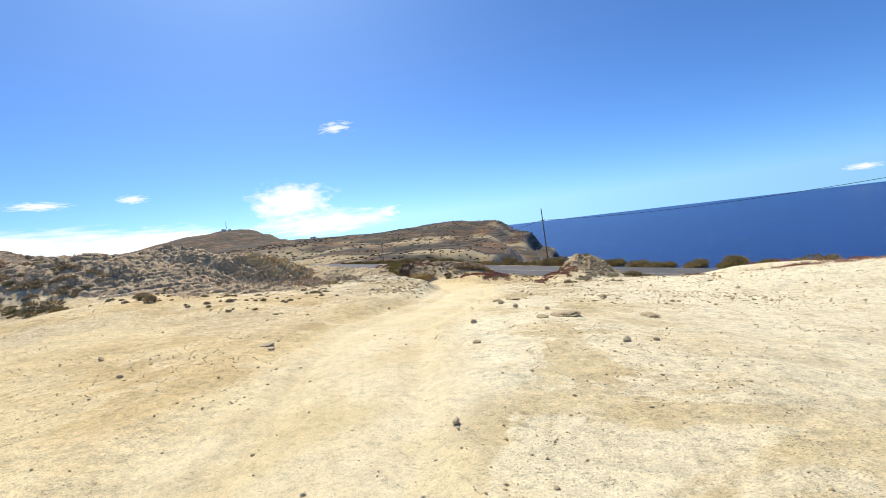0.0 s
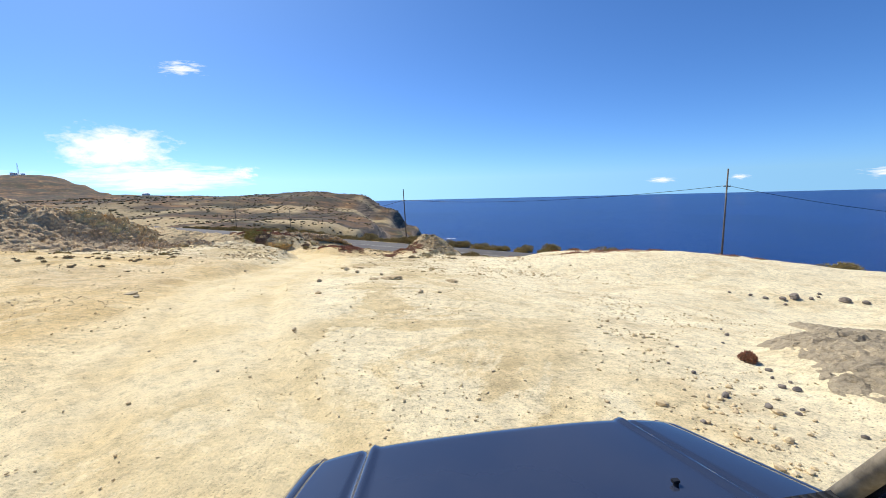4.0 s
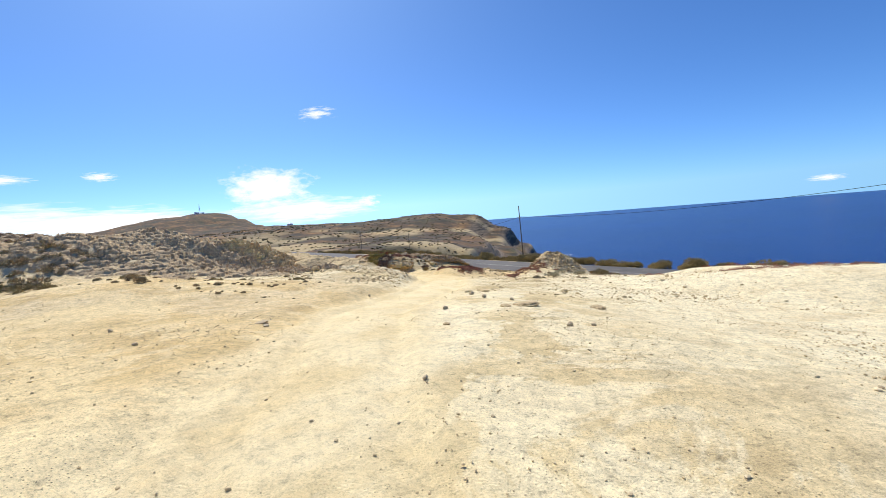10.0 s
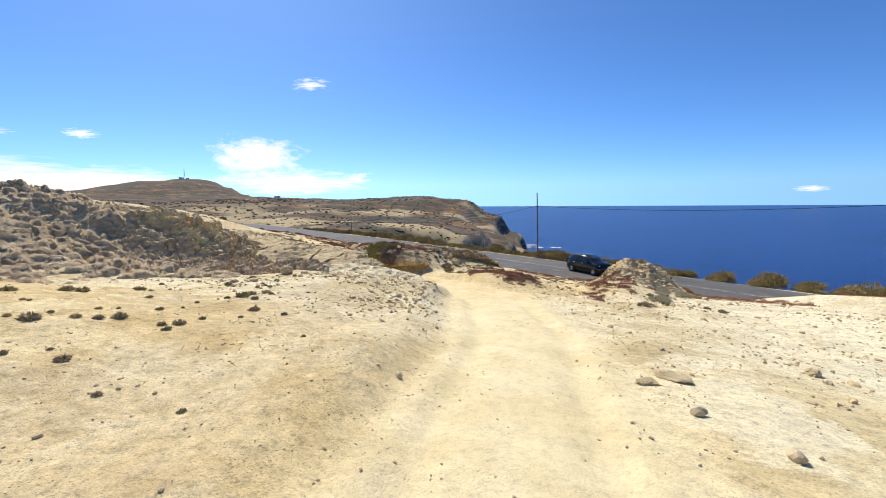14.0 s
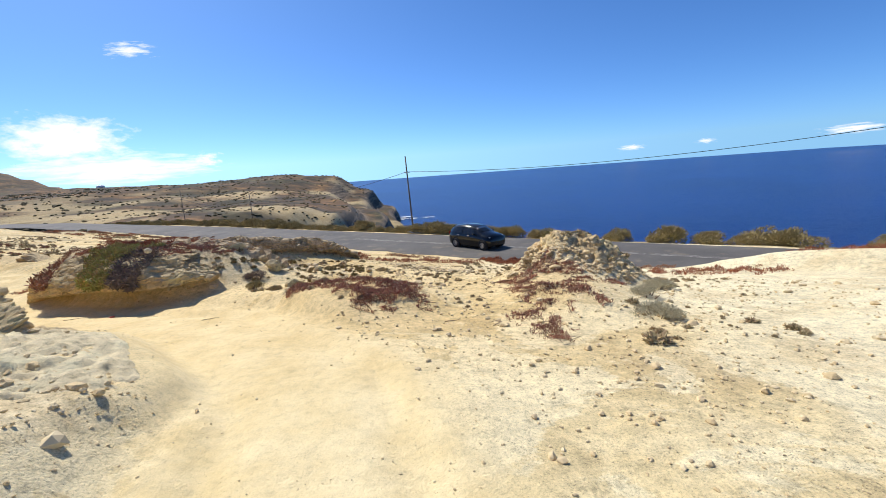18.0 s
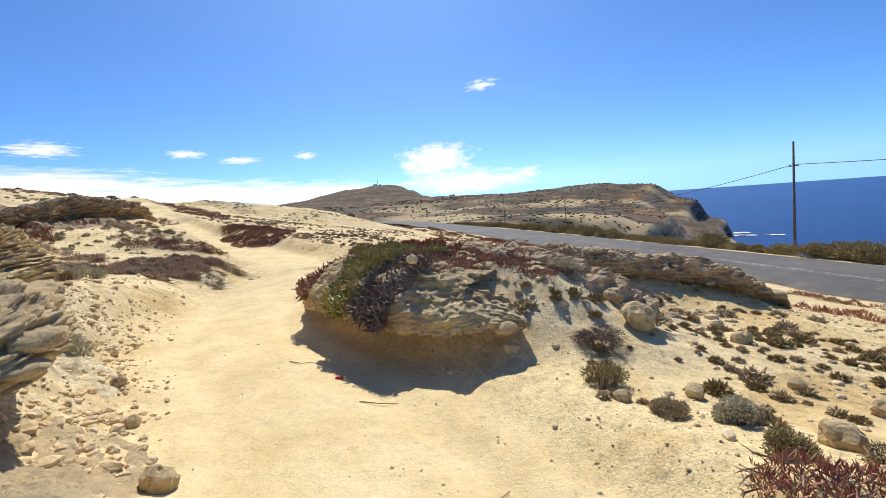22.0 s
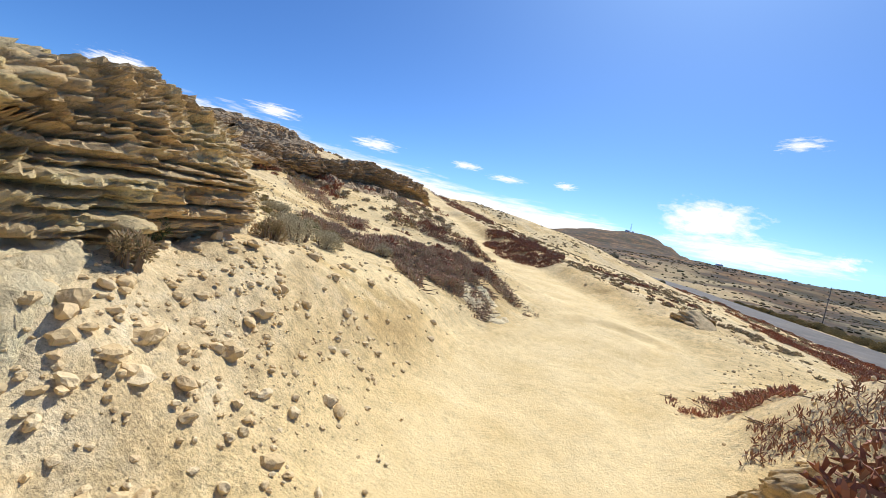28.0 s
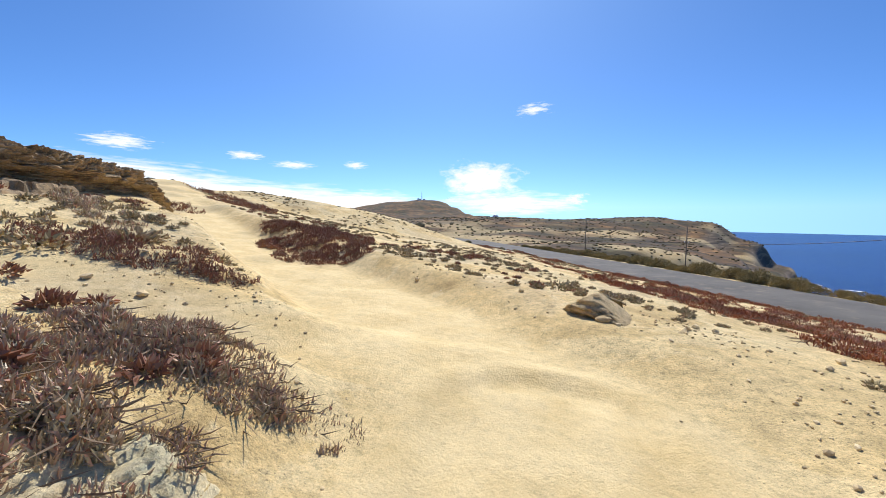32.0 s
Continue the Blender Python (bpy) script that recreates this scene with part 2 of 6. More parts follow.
# ---------------------------------------------------------------- materials
class Mat:
    """A small hand for building node materials."""

    def __init__(self, name, rough=0.9, metal=0.0):
        self.m = bpy.data.materials.new(name)
        self.m.use_nodes = True
        self.n, self.l = self.m.node_tree.nodes, self.m.node_tree.links
        self.b = self.n["Principled BSDF"]
        self.b.inputs["Roughness"].default_value, self.b.inputs["Metallic"].default_value = rough, metal

    def add(self, kind, **sockets):
        node = self.n.new(kind)
        for key, v in sockets.items():
            self.feed(node, key, v)
        return node

    def feed(self, node, key, v):
        sock = node.inputs[key.replace("_", " ") if key.replace("_", " ") in node.inputs else key]
        if isinstance(v, bpy.types.NodeSocket):
            self.l.new(v, sock)
        else:
            sock.default_value = v

    def pos(self):
        return self.add("ShaderNodeNewGeometry").outputs["Position"]

    def noise(self, scale, detail=4, rough=0.55, vec=None, distort=0.0):
        nd = self.add("ShaderNodeTexNoise", Scale=scale, Detail=detail, Roughness=rough, Distortion=distort)
        self.l.new(vec if vec else self.pos(), nd.inputs["Vector"])
        return nd.outputs["Fac"]

    def ramp(self, fac, stops):
        r = self.n.new("ShaderNodeValToRGB")
        self.l.new(fac, r.inputs[0])
        el = r.color_ramp.elements
        while len(el) < len(stops):
            el.new(0.5)
        for e, (p, c) in zip(el, stops):
            e.position, e.color = p, (c, c, c, 1) if isinstance(c, (int, float)) else (*c, 1)
        return r.outputs["Color"]

    def mix(self, fac, a, b, mode="MIX"):
        nd = self.n.new("ShaderNodeMix")
        nd.data_type, nd.blend_type = "RGBA", mode
        for i, v in ((0, fac), (6, a), (7, b)):
            if isinstance(v, bpy.types.NodeSocket):
                self.l.new(v, nd.inputs[i])
            else:
                nd.inputs[i].default_value = v if i == 0 else (*v, 1)
        return nd.outputs[2]

    def math(self, op, a, b=0.0):
        nd = self.n.new("ShaderNodeMath")
        nd.operation = op
        for i, v in ((0, a), (1, b)):
            if isinstance(v, bpy.types.NodeSocket):
                self.l.new(v, nd.inputs[i])
            else:
                nd.inputs[i].default_value = v
        return nd.outputs[0]

    def attr(self, name):
        nd = self.n.new("ShaderNodeAttribute")
        nd.attribute_name = name
        return nd.outputs["Fac"]

    def island(self):
        return self.n.new("ShaderNodeNewGeometry").outputs["Random Per Island"]

    def bump(self, h, strength=0.5, dist=0.02):
        nd = self.add("ShaderNodeBump", Strength=strength, Distance=dist)
        self.l.new(h, nd.inputs["Height"])
        self.l.new(nd.outputs[0], self.b.inputs["Normal"])
        return self

    def color(self, c):
        self.feed(self.b, "Base Color", c if isinstance(c, bpy.types.NodeSocket) else (*c, 1))
        return self

    def rough(self, v):
        self.feed(self.b, "Roughness", v)
        return self


def ground_material():
    g = Mat("sandy_ground", 0.97)
    sand = g.ramp(g.noise(0.9, 8, 0.62), [(0.34, (0.55, 0.41, 0.195)), (0.48, (0.69, 0.54, 0.275)), (0.64, (0.78, 0.635, 0.36))])
    pale = g.ramp(g.noise(0.42, 9, 0.68, distort=0.6), [(0.495, 0.0), (0.525, 1.0)])
    base = g.mix(g.math("MULTIPLY", pale, g.math("SUBTRACT", 0.8, g.math("MULTIPLY", g.attr("gold"), 0.1))), sand, (0.85, 0.73, 0.455))
    grey = g.ramp(g.noise(0.11, 6, 0.6), [(0.5, 0.0), (0.68, 0.6)])
    base = g.mix(grey, base, (0.72, 0.61, 0.36))
    base = g.mix(g.math("MULTIPLY", g.attr("chalk"), 0.8), base, g.ramp(g.noise(1.1, 9, 0.66), [(0.38, (0.74, 0.60, 0.345)), (0.52, (0.875, 0.76, 0.485))]))
    base = g.mix(g.attr("track"), base, g.ramp(g.noise(1.4, 8, 0.6), [(0.35, (0.74, 0.58, 0.295)), (0.6, (0.84, 0.69, 0.395))]))
    crust = g.ramp(g.noise(3.2, 9, 0.7), [(0.34, (0.42, 0.31, 0.165)), (0.47, (0.63, 0.49, 0.27)), (0.6, (0.73, 0.60, 0.37)), (0.75, (0.78, 0.68, 0.46))])
    base = g.mix(g.math("MULTIPLY", g.attr("gold"), 0.62), base, (0.93, 0.81, 0.60), "MULTIPLY")
    base = g.mix(g.attr("rock"), base, crust)
    scrub = g.ramp(g.noise(0.06, 10, 0.75), [(0.38, (0.032, 0.024, 0.009)), (0.47, (0.075, 0.045, 0.015)), (0.55, (0.12, 0.07, 0.024)), (0.68, (0.29, 0.19, 0.08))])
    tone = g.ramp(g.noise(0.017, 7, 0.62, distort=0.4), [(0.41, (0.38, 0.55, 0.32)), (0.48, (0.72, 0.68, 0.50)), (0.535, (0.9, 0.76, 0.58)), (0.60, (1.75, 1.45, 1.08))])
    scrub = g.mix(0.85, scrub, tone, "MULTIPLY")
    squash = g.add("ShaderNodeMapping", Vector=g.pos(), Scale=(0.012, 0.012, 0.17))
    beds = g.ramp(g.noise(1.0, 6, 0.6, squash.outputs["Vector"]), [(0.40, (0.05, 0.036, 0.023)), (0.47, (0.12, 0.08, 0.045)), (0.53, (0.30, 0.21, 0.12)), (0.57, (0.085, 0.058, 0.034)), (0.64, (0.22, 0.15, 0.085))])
    lean = g.add("ShaderNodeSeparateXYZ", Vector=g.add("ShaderNodeNewGeometry").outputs["Normal"])
    scrub = g.mix(g.ramp(lean.outputs["Z"], [(0.82, 0.95), (0.97, 0.0)]), scrub, beds)
    base = g.mix(g.attr("scrub"), base, scrub)
    crumbs = g.add("ShaderNodeTexVoronoi", Scale=26.0, Randomness=1.0)
    g.l.new(g.pos(), crumbs.inputs["Vector"])
    dots = g.ramp(crumbs.outputs["Distance"], [(0.10, 0.0), (0.2, 1.0)])
    some = g.ramp(g.noise(1.1, 6, 0.65), [(0.42, 1.0), (0.62, 0.0)])
    dots = g.mix(some, dots, (1, 1, 1))
    speck = g.ramp(g.noise(48, 4, 0.75), [(0.34, 0.58), (0.44, 1.0), (0.62, 1.12)])
    grit = g.ramp(g.noise(9, 12, 0.86), [(0.37, 0.38), (0.47, 0.9), (0.6, 1.14)])
    base = g.mix(g.math("SUBTRACT", 0.85, g.math("MULTIPLY", g.attr("track"), 0.5)), base, grit, "MULTIPLY")
    mottle = g.ramp(g.noise(2.6, 14, 0.86), [(0.38, 0.74), (0.5, 1.0), (0.64, 1.12)])
    base = g.mix(g.math("SUBTRACT", 0.9, g.math("MULTIPLY", g.attr("track"), 0.55)), base, mottle, "MULTIPLY")
    loose = g.math("SUBTRACT", 1.0, g.math("MULTIPLY", g.attr("track"), 0.8))
    base = g.mix(g.math("MULTIPLY", loose, 0.8), base, dots, "MULTIPLY")
    base = g.mix(loose, base, speck, "MULTIPLY")
    g.color(base)
    h = g.math("ADD", g.math("MULTIPLY", g.noise(6, 5, 0.58), 0.8), g.math("MULTIPLY", g.noise(45, 4, 0.7), 0.5))
    h = g.math("SUBTRACT", h, g.math("MULTIPLY", dots, 0.12))
    return g.bump(h, 0.8, 0.04).m


def water_material():
    g = Mat("sea_water", 0.12)
    g.color(g.ramp(g.noise(0.004, 6, 0.6), [(0.35, (0.003, 0.020, 0.12)), (0.65, (0.005, 0.032, 0.17))]))
    h = g.math("ADD", g.noise(0.05, 8, 0.7), g.math("MULTIPLY", g.noise(0.3, 6, 0.7), 0.5))
    g.b.inputs["IOR"].default_value = 1.33
    g.b.inputs["Specular IOR Level"].default_value = 0.22
    g.rough(g.math("ADD", 0.28, 0.0))
    return g.bump(h, 0.6, 2.2).m


def asphalt_material():
    g = Mat("asphalt", 0.85)
    c = g.ramp(g.noise(0.35, 6, 0.6), [(0.3, (0.075, 0.068, 0.06)), (0.7, (0.13, 0.118, 0.102))])
    c = g.mix(g.ramp(g.noise(1.2, 6), [(0.55, 0.0), (0.8, 0.5)]), c, (0.36, 0.28, 0.17))
    return g.color(c).bump(g.noise(60, 3), 0.3, 0.01).m


M_GROUND, M_SEA, M_ASPHALT = ground_material(), water_material(), asphalt_material()


# ---------------------------------------------------------------- ground, sea and road
def mesh_object(name, verts, faces, material, smooth_faces=True):
    me = bpy.data.meshes.new(name)
    me.from_pydata(verts, [], faces)
    if smooth_faces:
        me.polygons.foreach_set("use_smooth", [True] * len(me.polygons))
    me.materials.append(material)
    me.update()
    return new(name, me)


def spaced(a, b, step, low, high, grow=1.045):
    v = list(np.arange(a, b, step))
    st, p = step, v[0]
    left = []
    while p > low:
        st = min(st * grow, 9.0 if p > -450 else 45.0)
        p -= st
        left.append(p)
    st, p = step, v[-1]
    while p < high:
        st = min(st * grow, 9.0 if p < 760 else 45.0)
        p += st
        v.append(p)
    return np.array(left[::-1] + v)


def build_ground():
    xs, ys = spaced(-30, 8, 0.13, -2900, 900), spaced(2, 36, 0.13, -500, 2700)
    gx, gy = np.meshgrid(xs, ys)
    X, Y = gx.ravel(), gy.ravel()
    Z = height(X, Y)
    nx, ny = len(xs), len(ys)
    i = (np.arange(ny - 1)[:, None] * nx + np.arange(nx - 1)[None, :]).ravel()
    quads = np.stack([i, i + 1, i + nx + 1, i + nx], 1)
    me = bpy.data.meshes.new("ground")
    me.vertices.add(len(X))
    me.vertices.foreach_set("co", np.stack([X, Y, Z], 1).ravel())
    me.loops.add(quads.size)
    me.loops.foreach_set("vertex_index", quads.ravel())
    me.polygons.add(len(quads))
    me.polygons.foreach_set("loop_start", np.arange(0, quads.size, 4))
    me.polygons.foreach_set("use_smooth", np.ones(len(quads), bool))
    me.update(calc_edges=True)
    s, n = along(X, Y)
    scrub = np.maximum(smooth(60, 110, s), smooth(36.2, 37.5, n) * 0.75) * (1 - 0.55 * smooth(0.04, 0.3, fbm(X, Y, 45, 5, 61)) * (1 - smooth(330, 540, s)))
    scrub = np.maximum(scrub, 0.35 * smooth(20, 60, s) * smooth(0.0, 0.3, fbm(X, Y, 3.5, 4, 62)))
    d = np.minimum(near_line(X, Y, TRACK) - 1.3, near_line(X, Y, BRANCH) - 1.4)
    rock = np.clip(np.maximum(rocky(X, Y), (0.2 + 0.35 * smooth(-4, -9, X)) * smooth(0.05, 0.35, fbm(X, Y, 2.5, 4, 63))) * smooth(0, 0.8, d), 0, 1)
    rock = np.maximum(rock, 0.7 * bump(X, Y, 5.4, 3.8, 2.4, 1.7, 66, 0.6))
    chalk = smooth(0.5, 3.5, X + 0.12 * Y + 0.9 * fbm(X, Y, 3, 4, 66)) * (1 - smooth(26, 28, n))
    worn = np.maximum(1 - smooth(0.9, 1.7, near_line(X, Y, TRACK)), 1 - smooth(0.7, 1.6, near_line(X, Y, BRANCH)))
    worn = np.maximum(worn, 0.8 * (1 - smooth(0.2, 0.9, near_line(X, Y, SIDE)))) * (0.35 + 0.65 * smooth(-2, 14, Y + 0.4 * X))
    wander = 0.35 * fbm(X, Y, 1.3, 4, 68)
    lanes = np.maximum(1 - smooth(0.45, 1.0, near_line(X, Y, ((-7, -1.5), (-4.0, 3.5), (-4.1, 6.5), (-4.6, 10), (-5.0, 13))) + wander),
                       1 - smooth(0.3, 0.75, near_line(X, Y, ((-4.5, 0.5), (-2.4, 4.3), (-2.1, 6.5), (-2.6, 9.5), (-4.2, 13))) + wander))
    chalk = np.maximum(chalk, 0.95 * lanes)
    gold = smooth(17, 22.5, Y - 0.15 * (X + 8)) * smooth(2, -4, X) * (1 - scrub) * (1 - 0.45 * worn)
    gold = np.maximum(gold, smooth(-1.5, -5, X + 1.2 * fbm(X, Y, 4, 3, 67)) * smooth(17, 12, Y) * (1 - worn))
    gold = np.maximum(gold, smooth(60, 110, s))
    for name, v in (("scrub", scrub), ("rock", rock), ("track", worn), ("gold", gold), ("chalk", chalk)):
        at = me.attributes.new(name, "FLOAT", "POINT")
        at.data.foreach_set("value", v.astype(np.float32))
    me.materials.append(M_GROUND)
    ob = new("ground", me)
    return tagged(ob, "pale sandy ground with limestone crust and wheel tracks", "ground", kind="structure")


build_ground()
sea = mesh_object("water", [(-4900, -4900, SEA), (4900, -4900, SEA), (4900, 4900, SEA), (-4900, 4900, SEA)], [(0, 1, 2, 3)], M_SEA)
tagged(sea, "deep blue open sea reaching the horizon", "sea", kind="structure")


def road_point(s, n):
    return (-0.777 * s + 0.63 * n, 0.63 * s + 0.777 * n)


def build_road():
    ss = np.concatenate([np.arange(-160, 140, 2.0), np.arange(140, 300, 5.0)])
    ns = (29.1, 29.35, 30.5, 32.3, 34.2, 35.3, 35.55)
    v, fcs = [], []
    for s in ss:
        for j, n in enumerate(ns):
            rag = 0.16 * math.sin(s * 1.7 + n) + 0.1 * math.sin(s * 4.1 + 2 * n) if j in (0, 6) else 0
            x, y = road_point(s, n + rag)
            v.append((x, y, float(road_z(s)) + (-0.08 if j in (0, 6) else 0.03 if j in (2, 3, 4) else 0.0)))
    m = len(ns)
    for a in range(len(ss) - 1):
        for j in range(m - 1):
            fcs.append((a * m + j, a * m + j + 1, (a + 1) * m + j + 1, (a + 1) * m + j))
    ob = mesh_object("road", v, [f[::-1] for f in fcs], M_ASPHALT)
    return tagged(ob, "worn grey tarred coast road with dusty edges", "road", kind="structure")


build_road()


def build_markings():
    """Two thin worn centre lines, broken where the paint is gone."""
    g = Mat("worn_paint", 0.8)
    g.color(g.ramp(g.noise(2.5, 6, 0.7), [(0.42, (0.15, 0.135, 0.115)), (0.62, (0.46, 0.43, 0.37))]))
    rr = random.Random(3)
    for n in (32.1, 32.32):
        v, f = [], []
        for k in range(40):
            s0 = -130 + k * 4.2
            s1 = s0 + 4.2 - rr.uniform(0.0, 0.5)
            b = len(v)
            for s, w in ((s0, -0.05), (s0, 0.05), (s1, 0.05), (s1, -0.05)):
                x, y = road_point(s, n + w)
                v.append((x, y, float(road_z(s)) + 0.037))
            f.append((b, b + 1, b + 2, b + 3))
        ob = mesh_object("road_marking", v, f, g.m, False)
        tagged(ob, "thin worn pale line painted on the asphalt", "road marking", kind="structure")


build_markings()


# ---------------------------------------------------------------- helpers for things
def part(name, bm, material, parent, label="", soft=False):
    me = bpy.data.meshes.new(name)
    if soft:
        for f in bm.faces:
            f.smooth = True
    bm.to_mesh(me)
    bm.free()
    me.materials.append(material)
    ob = new(name, me)
    ob.parent = parent
    if label:
        ob["label"] = label
    return ob


def tube(bm, a, b, ra, rb, sides=8):
    a, b = Vector(a), Vector(b)
    d = b - a
    m = Matrix.Translation((a + b) / 2) @ d.to_track_quat("Z", "Y").to_matrix().to_4x4()
    return bmesh.ops.create_cone(bm, cap_ends=True, segments=sides, radius1=ra, radius2=rb, depth=d.length, matrix=m)["verts"]


def box(bm, size, at, turn=0.0):
    m = Matrix.Translation(at) @ Matrix.Rotation(turn, 4, "Z") @ Matrix.Diagonal((*size, 1))
    return bmesh.ops.create_cube(bm, size=1, matrix=m)["verts"]


def fast_mesh(name, verts, faces, material, soft=True):
    """A mesh from an array of corners and one of faces with 3 or 4 sides each."""
    me = bpy.data.meshes.new(name)
    me.vertices.add(len(verts))
    me.vertices.foreach_set("co", np.asarray(verts, np.float32).ravel())
    k = faces.shape[1]
    me.loops.add(faces.size)
    me.loops.foreach_set("vertex_index", faces.astype(np.int32).ravel())
    me.polygons.add(len(faces))
    me.polygons.foreach_set("loop_start", np.arange(0, faces.size, k, dtype=np.int32))
    me.polygons.foreach_set("use_smooth", np.full(len(faces), soft))
    me.update(calc_edges=True)
    me.materials.append(material)
    return me


def hash3(ix, iy, iz, seed):
    return hash2(ix + 57 * iz, iy + 131 * iz, seed)


def vnoise3(p, size, seed=0):
    q = p / size
    i = np.floor(q)
    f = q - i
    f = f * f * (3 - 2 * f)
    out = 0
    for dz in (0, 1):
        wz = f[:, 2] if dz else 1 - f[:, 2]
        for dy in (0, 1):
            wy = f[:, 1] if dy else 1 - f[:, 1]
            for dx in (0, 1):
                wx = f[:, 0] if dx else 1 - f[:, 0]
                out = out + hash3(i[:, 0] + dx, i[:, 1] + dy, i[:, 2] + dz, seed) * wx * wy * wz
    return out * 2 - 1


def fbm3(p, size, octaves=4, seed=0, gain=0.55):
    out, amp, tot = 0, 1.0, 0
    for o in range(octaves):
        out = out + amp * vnoise3(p, size, seed + o)
        tot += amp
        amp *= gain
        size /= 2.1
    return out / tot


# ---------------------------------------------------------------- more materials
def rock_material(name, tone, grey, pit=0.5):
    g = Mat(name, 0.95)
    n1 = g.ramp(g.noise(1.6, 8, 0.65), [(0.3, tuple(c * 0.6 for c in tone)), (0.5, tone), (0.72, tuple(min(0.8, c * 1.3) for c in tone))])
    geo = g.add("ShaderNodeNewGeometry")
    sep = g.add("ShaderNodeSeparateXYZ", Vector=geo.outputs["Normal"])
    up = g.ramp(g.math("ADD", sep.outputs["Z"], g.math("MULTIPLY", g.noise(3.5, 6), 0.6)), [(0.75, 0.0), (1.15, 1.0)])
    lichen = g.ramp(g.noise(5, 8, 0.7), [(0.35, tuple(c * 0.6 for c in grey)), (0.65, grey)])
    c = g.mix(g.math("MULTIPLY", up, 0.6), n1, lichen)
    wave = g.add("ShaderNodeTexWave", Scale=2.2, Distortion=6.0, Detail=4.0)
    wave.bands_direction = "Z"
    g.l.new(g.pos(), wave.inputs["Vector"])
    c = g.mix(0.2, c, g.ramp(wave.outputs["Fac"], [(0.2, 0.55), (0.6, 1.0)]), "MULTIPLY")
    pits = g.ramp(g.noise(11, 9, 0.8), [(0.35, 0.75 * pit), (0.46, 1.0), (0.62, 1.16)])
    c = g.mix(0.8, c, pits, "MULTIPLY")
    specks = g.ramp(g.noise(55, 5, 0.75), [(0.34, 0.55), (0.44, 1.0)])
    g.color(g.mix(0.6, c, specks, "MULTIPLY"))
    h = g.math("ADD", g.noise(8, 8, 0.66), g.math("MULTIPLY", wave.outputs["Fac"], 0.05))
    h = g.math("ADD", h, g.math("MULTIPLY", g.noise(30, 6, 0.75), 0.7))
    return g.bump(h, 0.85, 0.05).m


def island_material(name, colours, rough=0.75, grain=False):
    g = Mat(name, rough)
    stops = [(i / max(1, len(colours) - 1), c) for i, c in enumerate(colours)]
    c = g.ramp(g.island(), stops)
    c = g.mix(g.ramp(g.noise(2.0, 4), [(0.35, 0.0), (0.65, 0.55)]), c, colours[0])
    if grain:
        c = g.mix(0.85, c, g.ramp(g.noise(22, 8, 0.75), [(0.34, 0.68), (0.5, 1.0)]), "MULTIPLY")
        g.bump(g.noise(30, 5, 0.6), 0.7, 0.02)
    g.color(c)
    return g.m


M_ROCK = rock_material("limestone", (0.73, 0.515, 0.25), (0.67, 0.52, 0.30), 0.55)
M_ROCK_PALE = rock_material("pale_limestone", (0.86, 0.69, 0.40), (0.87, 0.735, 0.46), 0.75)
M_ROCK_BROWN = rock_material("brown_limestone", (0.46, 0.315, 0.165), (0.43, 0.325, 0.20))
M_ROCK_CRUST = rock_material("crusted_limestone", (0.66, 0.425, 0.225), (0.55, 0.39, 0.235))
M_EARTH = rock_material("hard_earth", (0.50, 0.40, 0.25), (0.47, 0.385, 0.25), 0.42)
M_ROCK_GREY = rock_material("grey_limestone", (0.64, 0.46, 0.255), (0.56, 0.425, 0.26), 0.55)
M_DARKSTONE = island_material("dark_stone", [(0.25, 0.22, 0.18), (0.32, 0.27, 0.21), (0.19, 0.17, 0.145), (0.30, 0.24, 0.18)], 0.95, True)
M_CLOD = island_material("brown_clod", [(0.70, 0.54, 0.31), (0.54, 0.41, 0.24), (0.78, 0.64, 0.41), (0.44, 0.335, 0.205)], 0.95, True)
M_STONE = island_material("loose_stone", [(0.74, 0.56, 0.30), (0.56, 0.41, 0.21), (0.78, 0.64, 0.39), (0.66, 0.48, 0.255)], 0.95, True)
M_PEBBLE = island_material("pebble", [(0.72, 0.555, 0.31), (0.58, 0.435, 0.235), (0.80, 0.67, 0.42), (0.44, 0.335, 0.20), (0.68, 0.52, 0.285)], 0.95)
M_RED = island_material("ice_plant_red", [(0.27, 0.115, 0.075), (0.40, 0.13, 0.09), (0.35, 0.22, 0.105), (0.56, 0.20, 0.11), (0.38, 0.28, 0.125)], 0.55)
M_GREY = island_material("ice_plant_grey", [(0.43, 0.29, 0.185), (0.48, 0.43, 0.235), (0.52, 0.235, 0.16), (0.58, 0.50, 0.30), (0.40, 0.26, 0.165)], 0.55)
M_GREEN = island_material("ice_plant_green", [(0.24, 0.24, 0.055), (0.36, 0.37, 0.085), (0.44, 0.22, 0.08), (0.56, 0.46, 0.13)], 0.55)
M_PURPLE = island_material("ice_plant_purple", [(0.16, 0.105, 0.085), (0.24, 0.165, 0.125), (0.20, 0.16, 0.10), (0.30, 0.20, 0.14)], 0.8)
M_ORANGE = island_material("ice_plant_orange", [(0.288, 0.076, 0.030), (0.439, 0.126, 0.034), (0.186, 0.076, 0.043), (0.506, 0.203, 0.059)], 0.6)
M_RUST = island_material("ice_plant_rust", [(0.46, 0.21, 0.07), (0.56, 0.29, 0.09), (0.38, 0.17, 0.07), (0.50, 0.36, 0.13)], 0.6)
M_BROWN = island_material("ice_plant_brown", [(0.27, 0.12, 0.065), (0.37, 0.15, 0.075), (0.30, 0.195, 0.10)], 0.65)
M_SCRUB = island_material("low_scrub", [(0.28, 0.225, 0.115), (0.42, 0.335, 0.16), (0.53, 0.345, 0.20), (0.58, 0.49, 0.27)], 0.85)
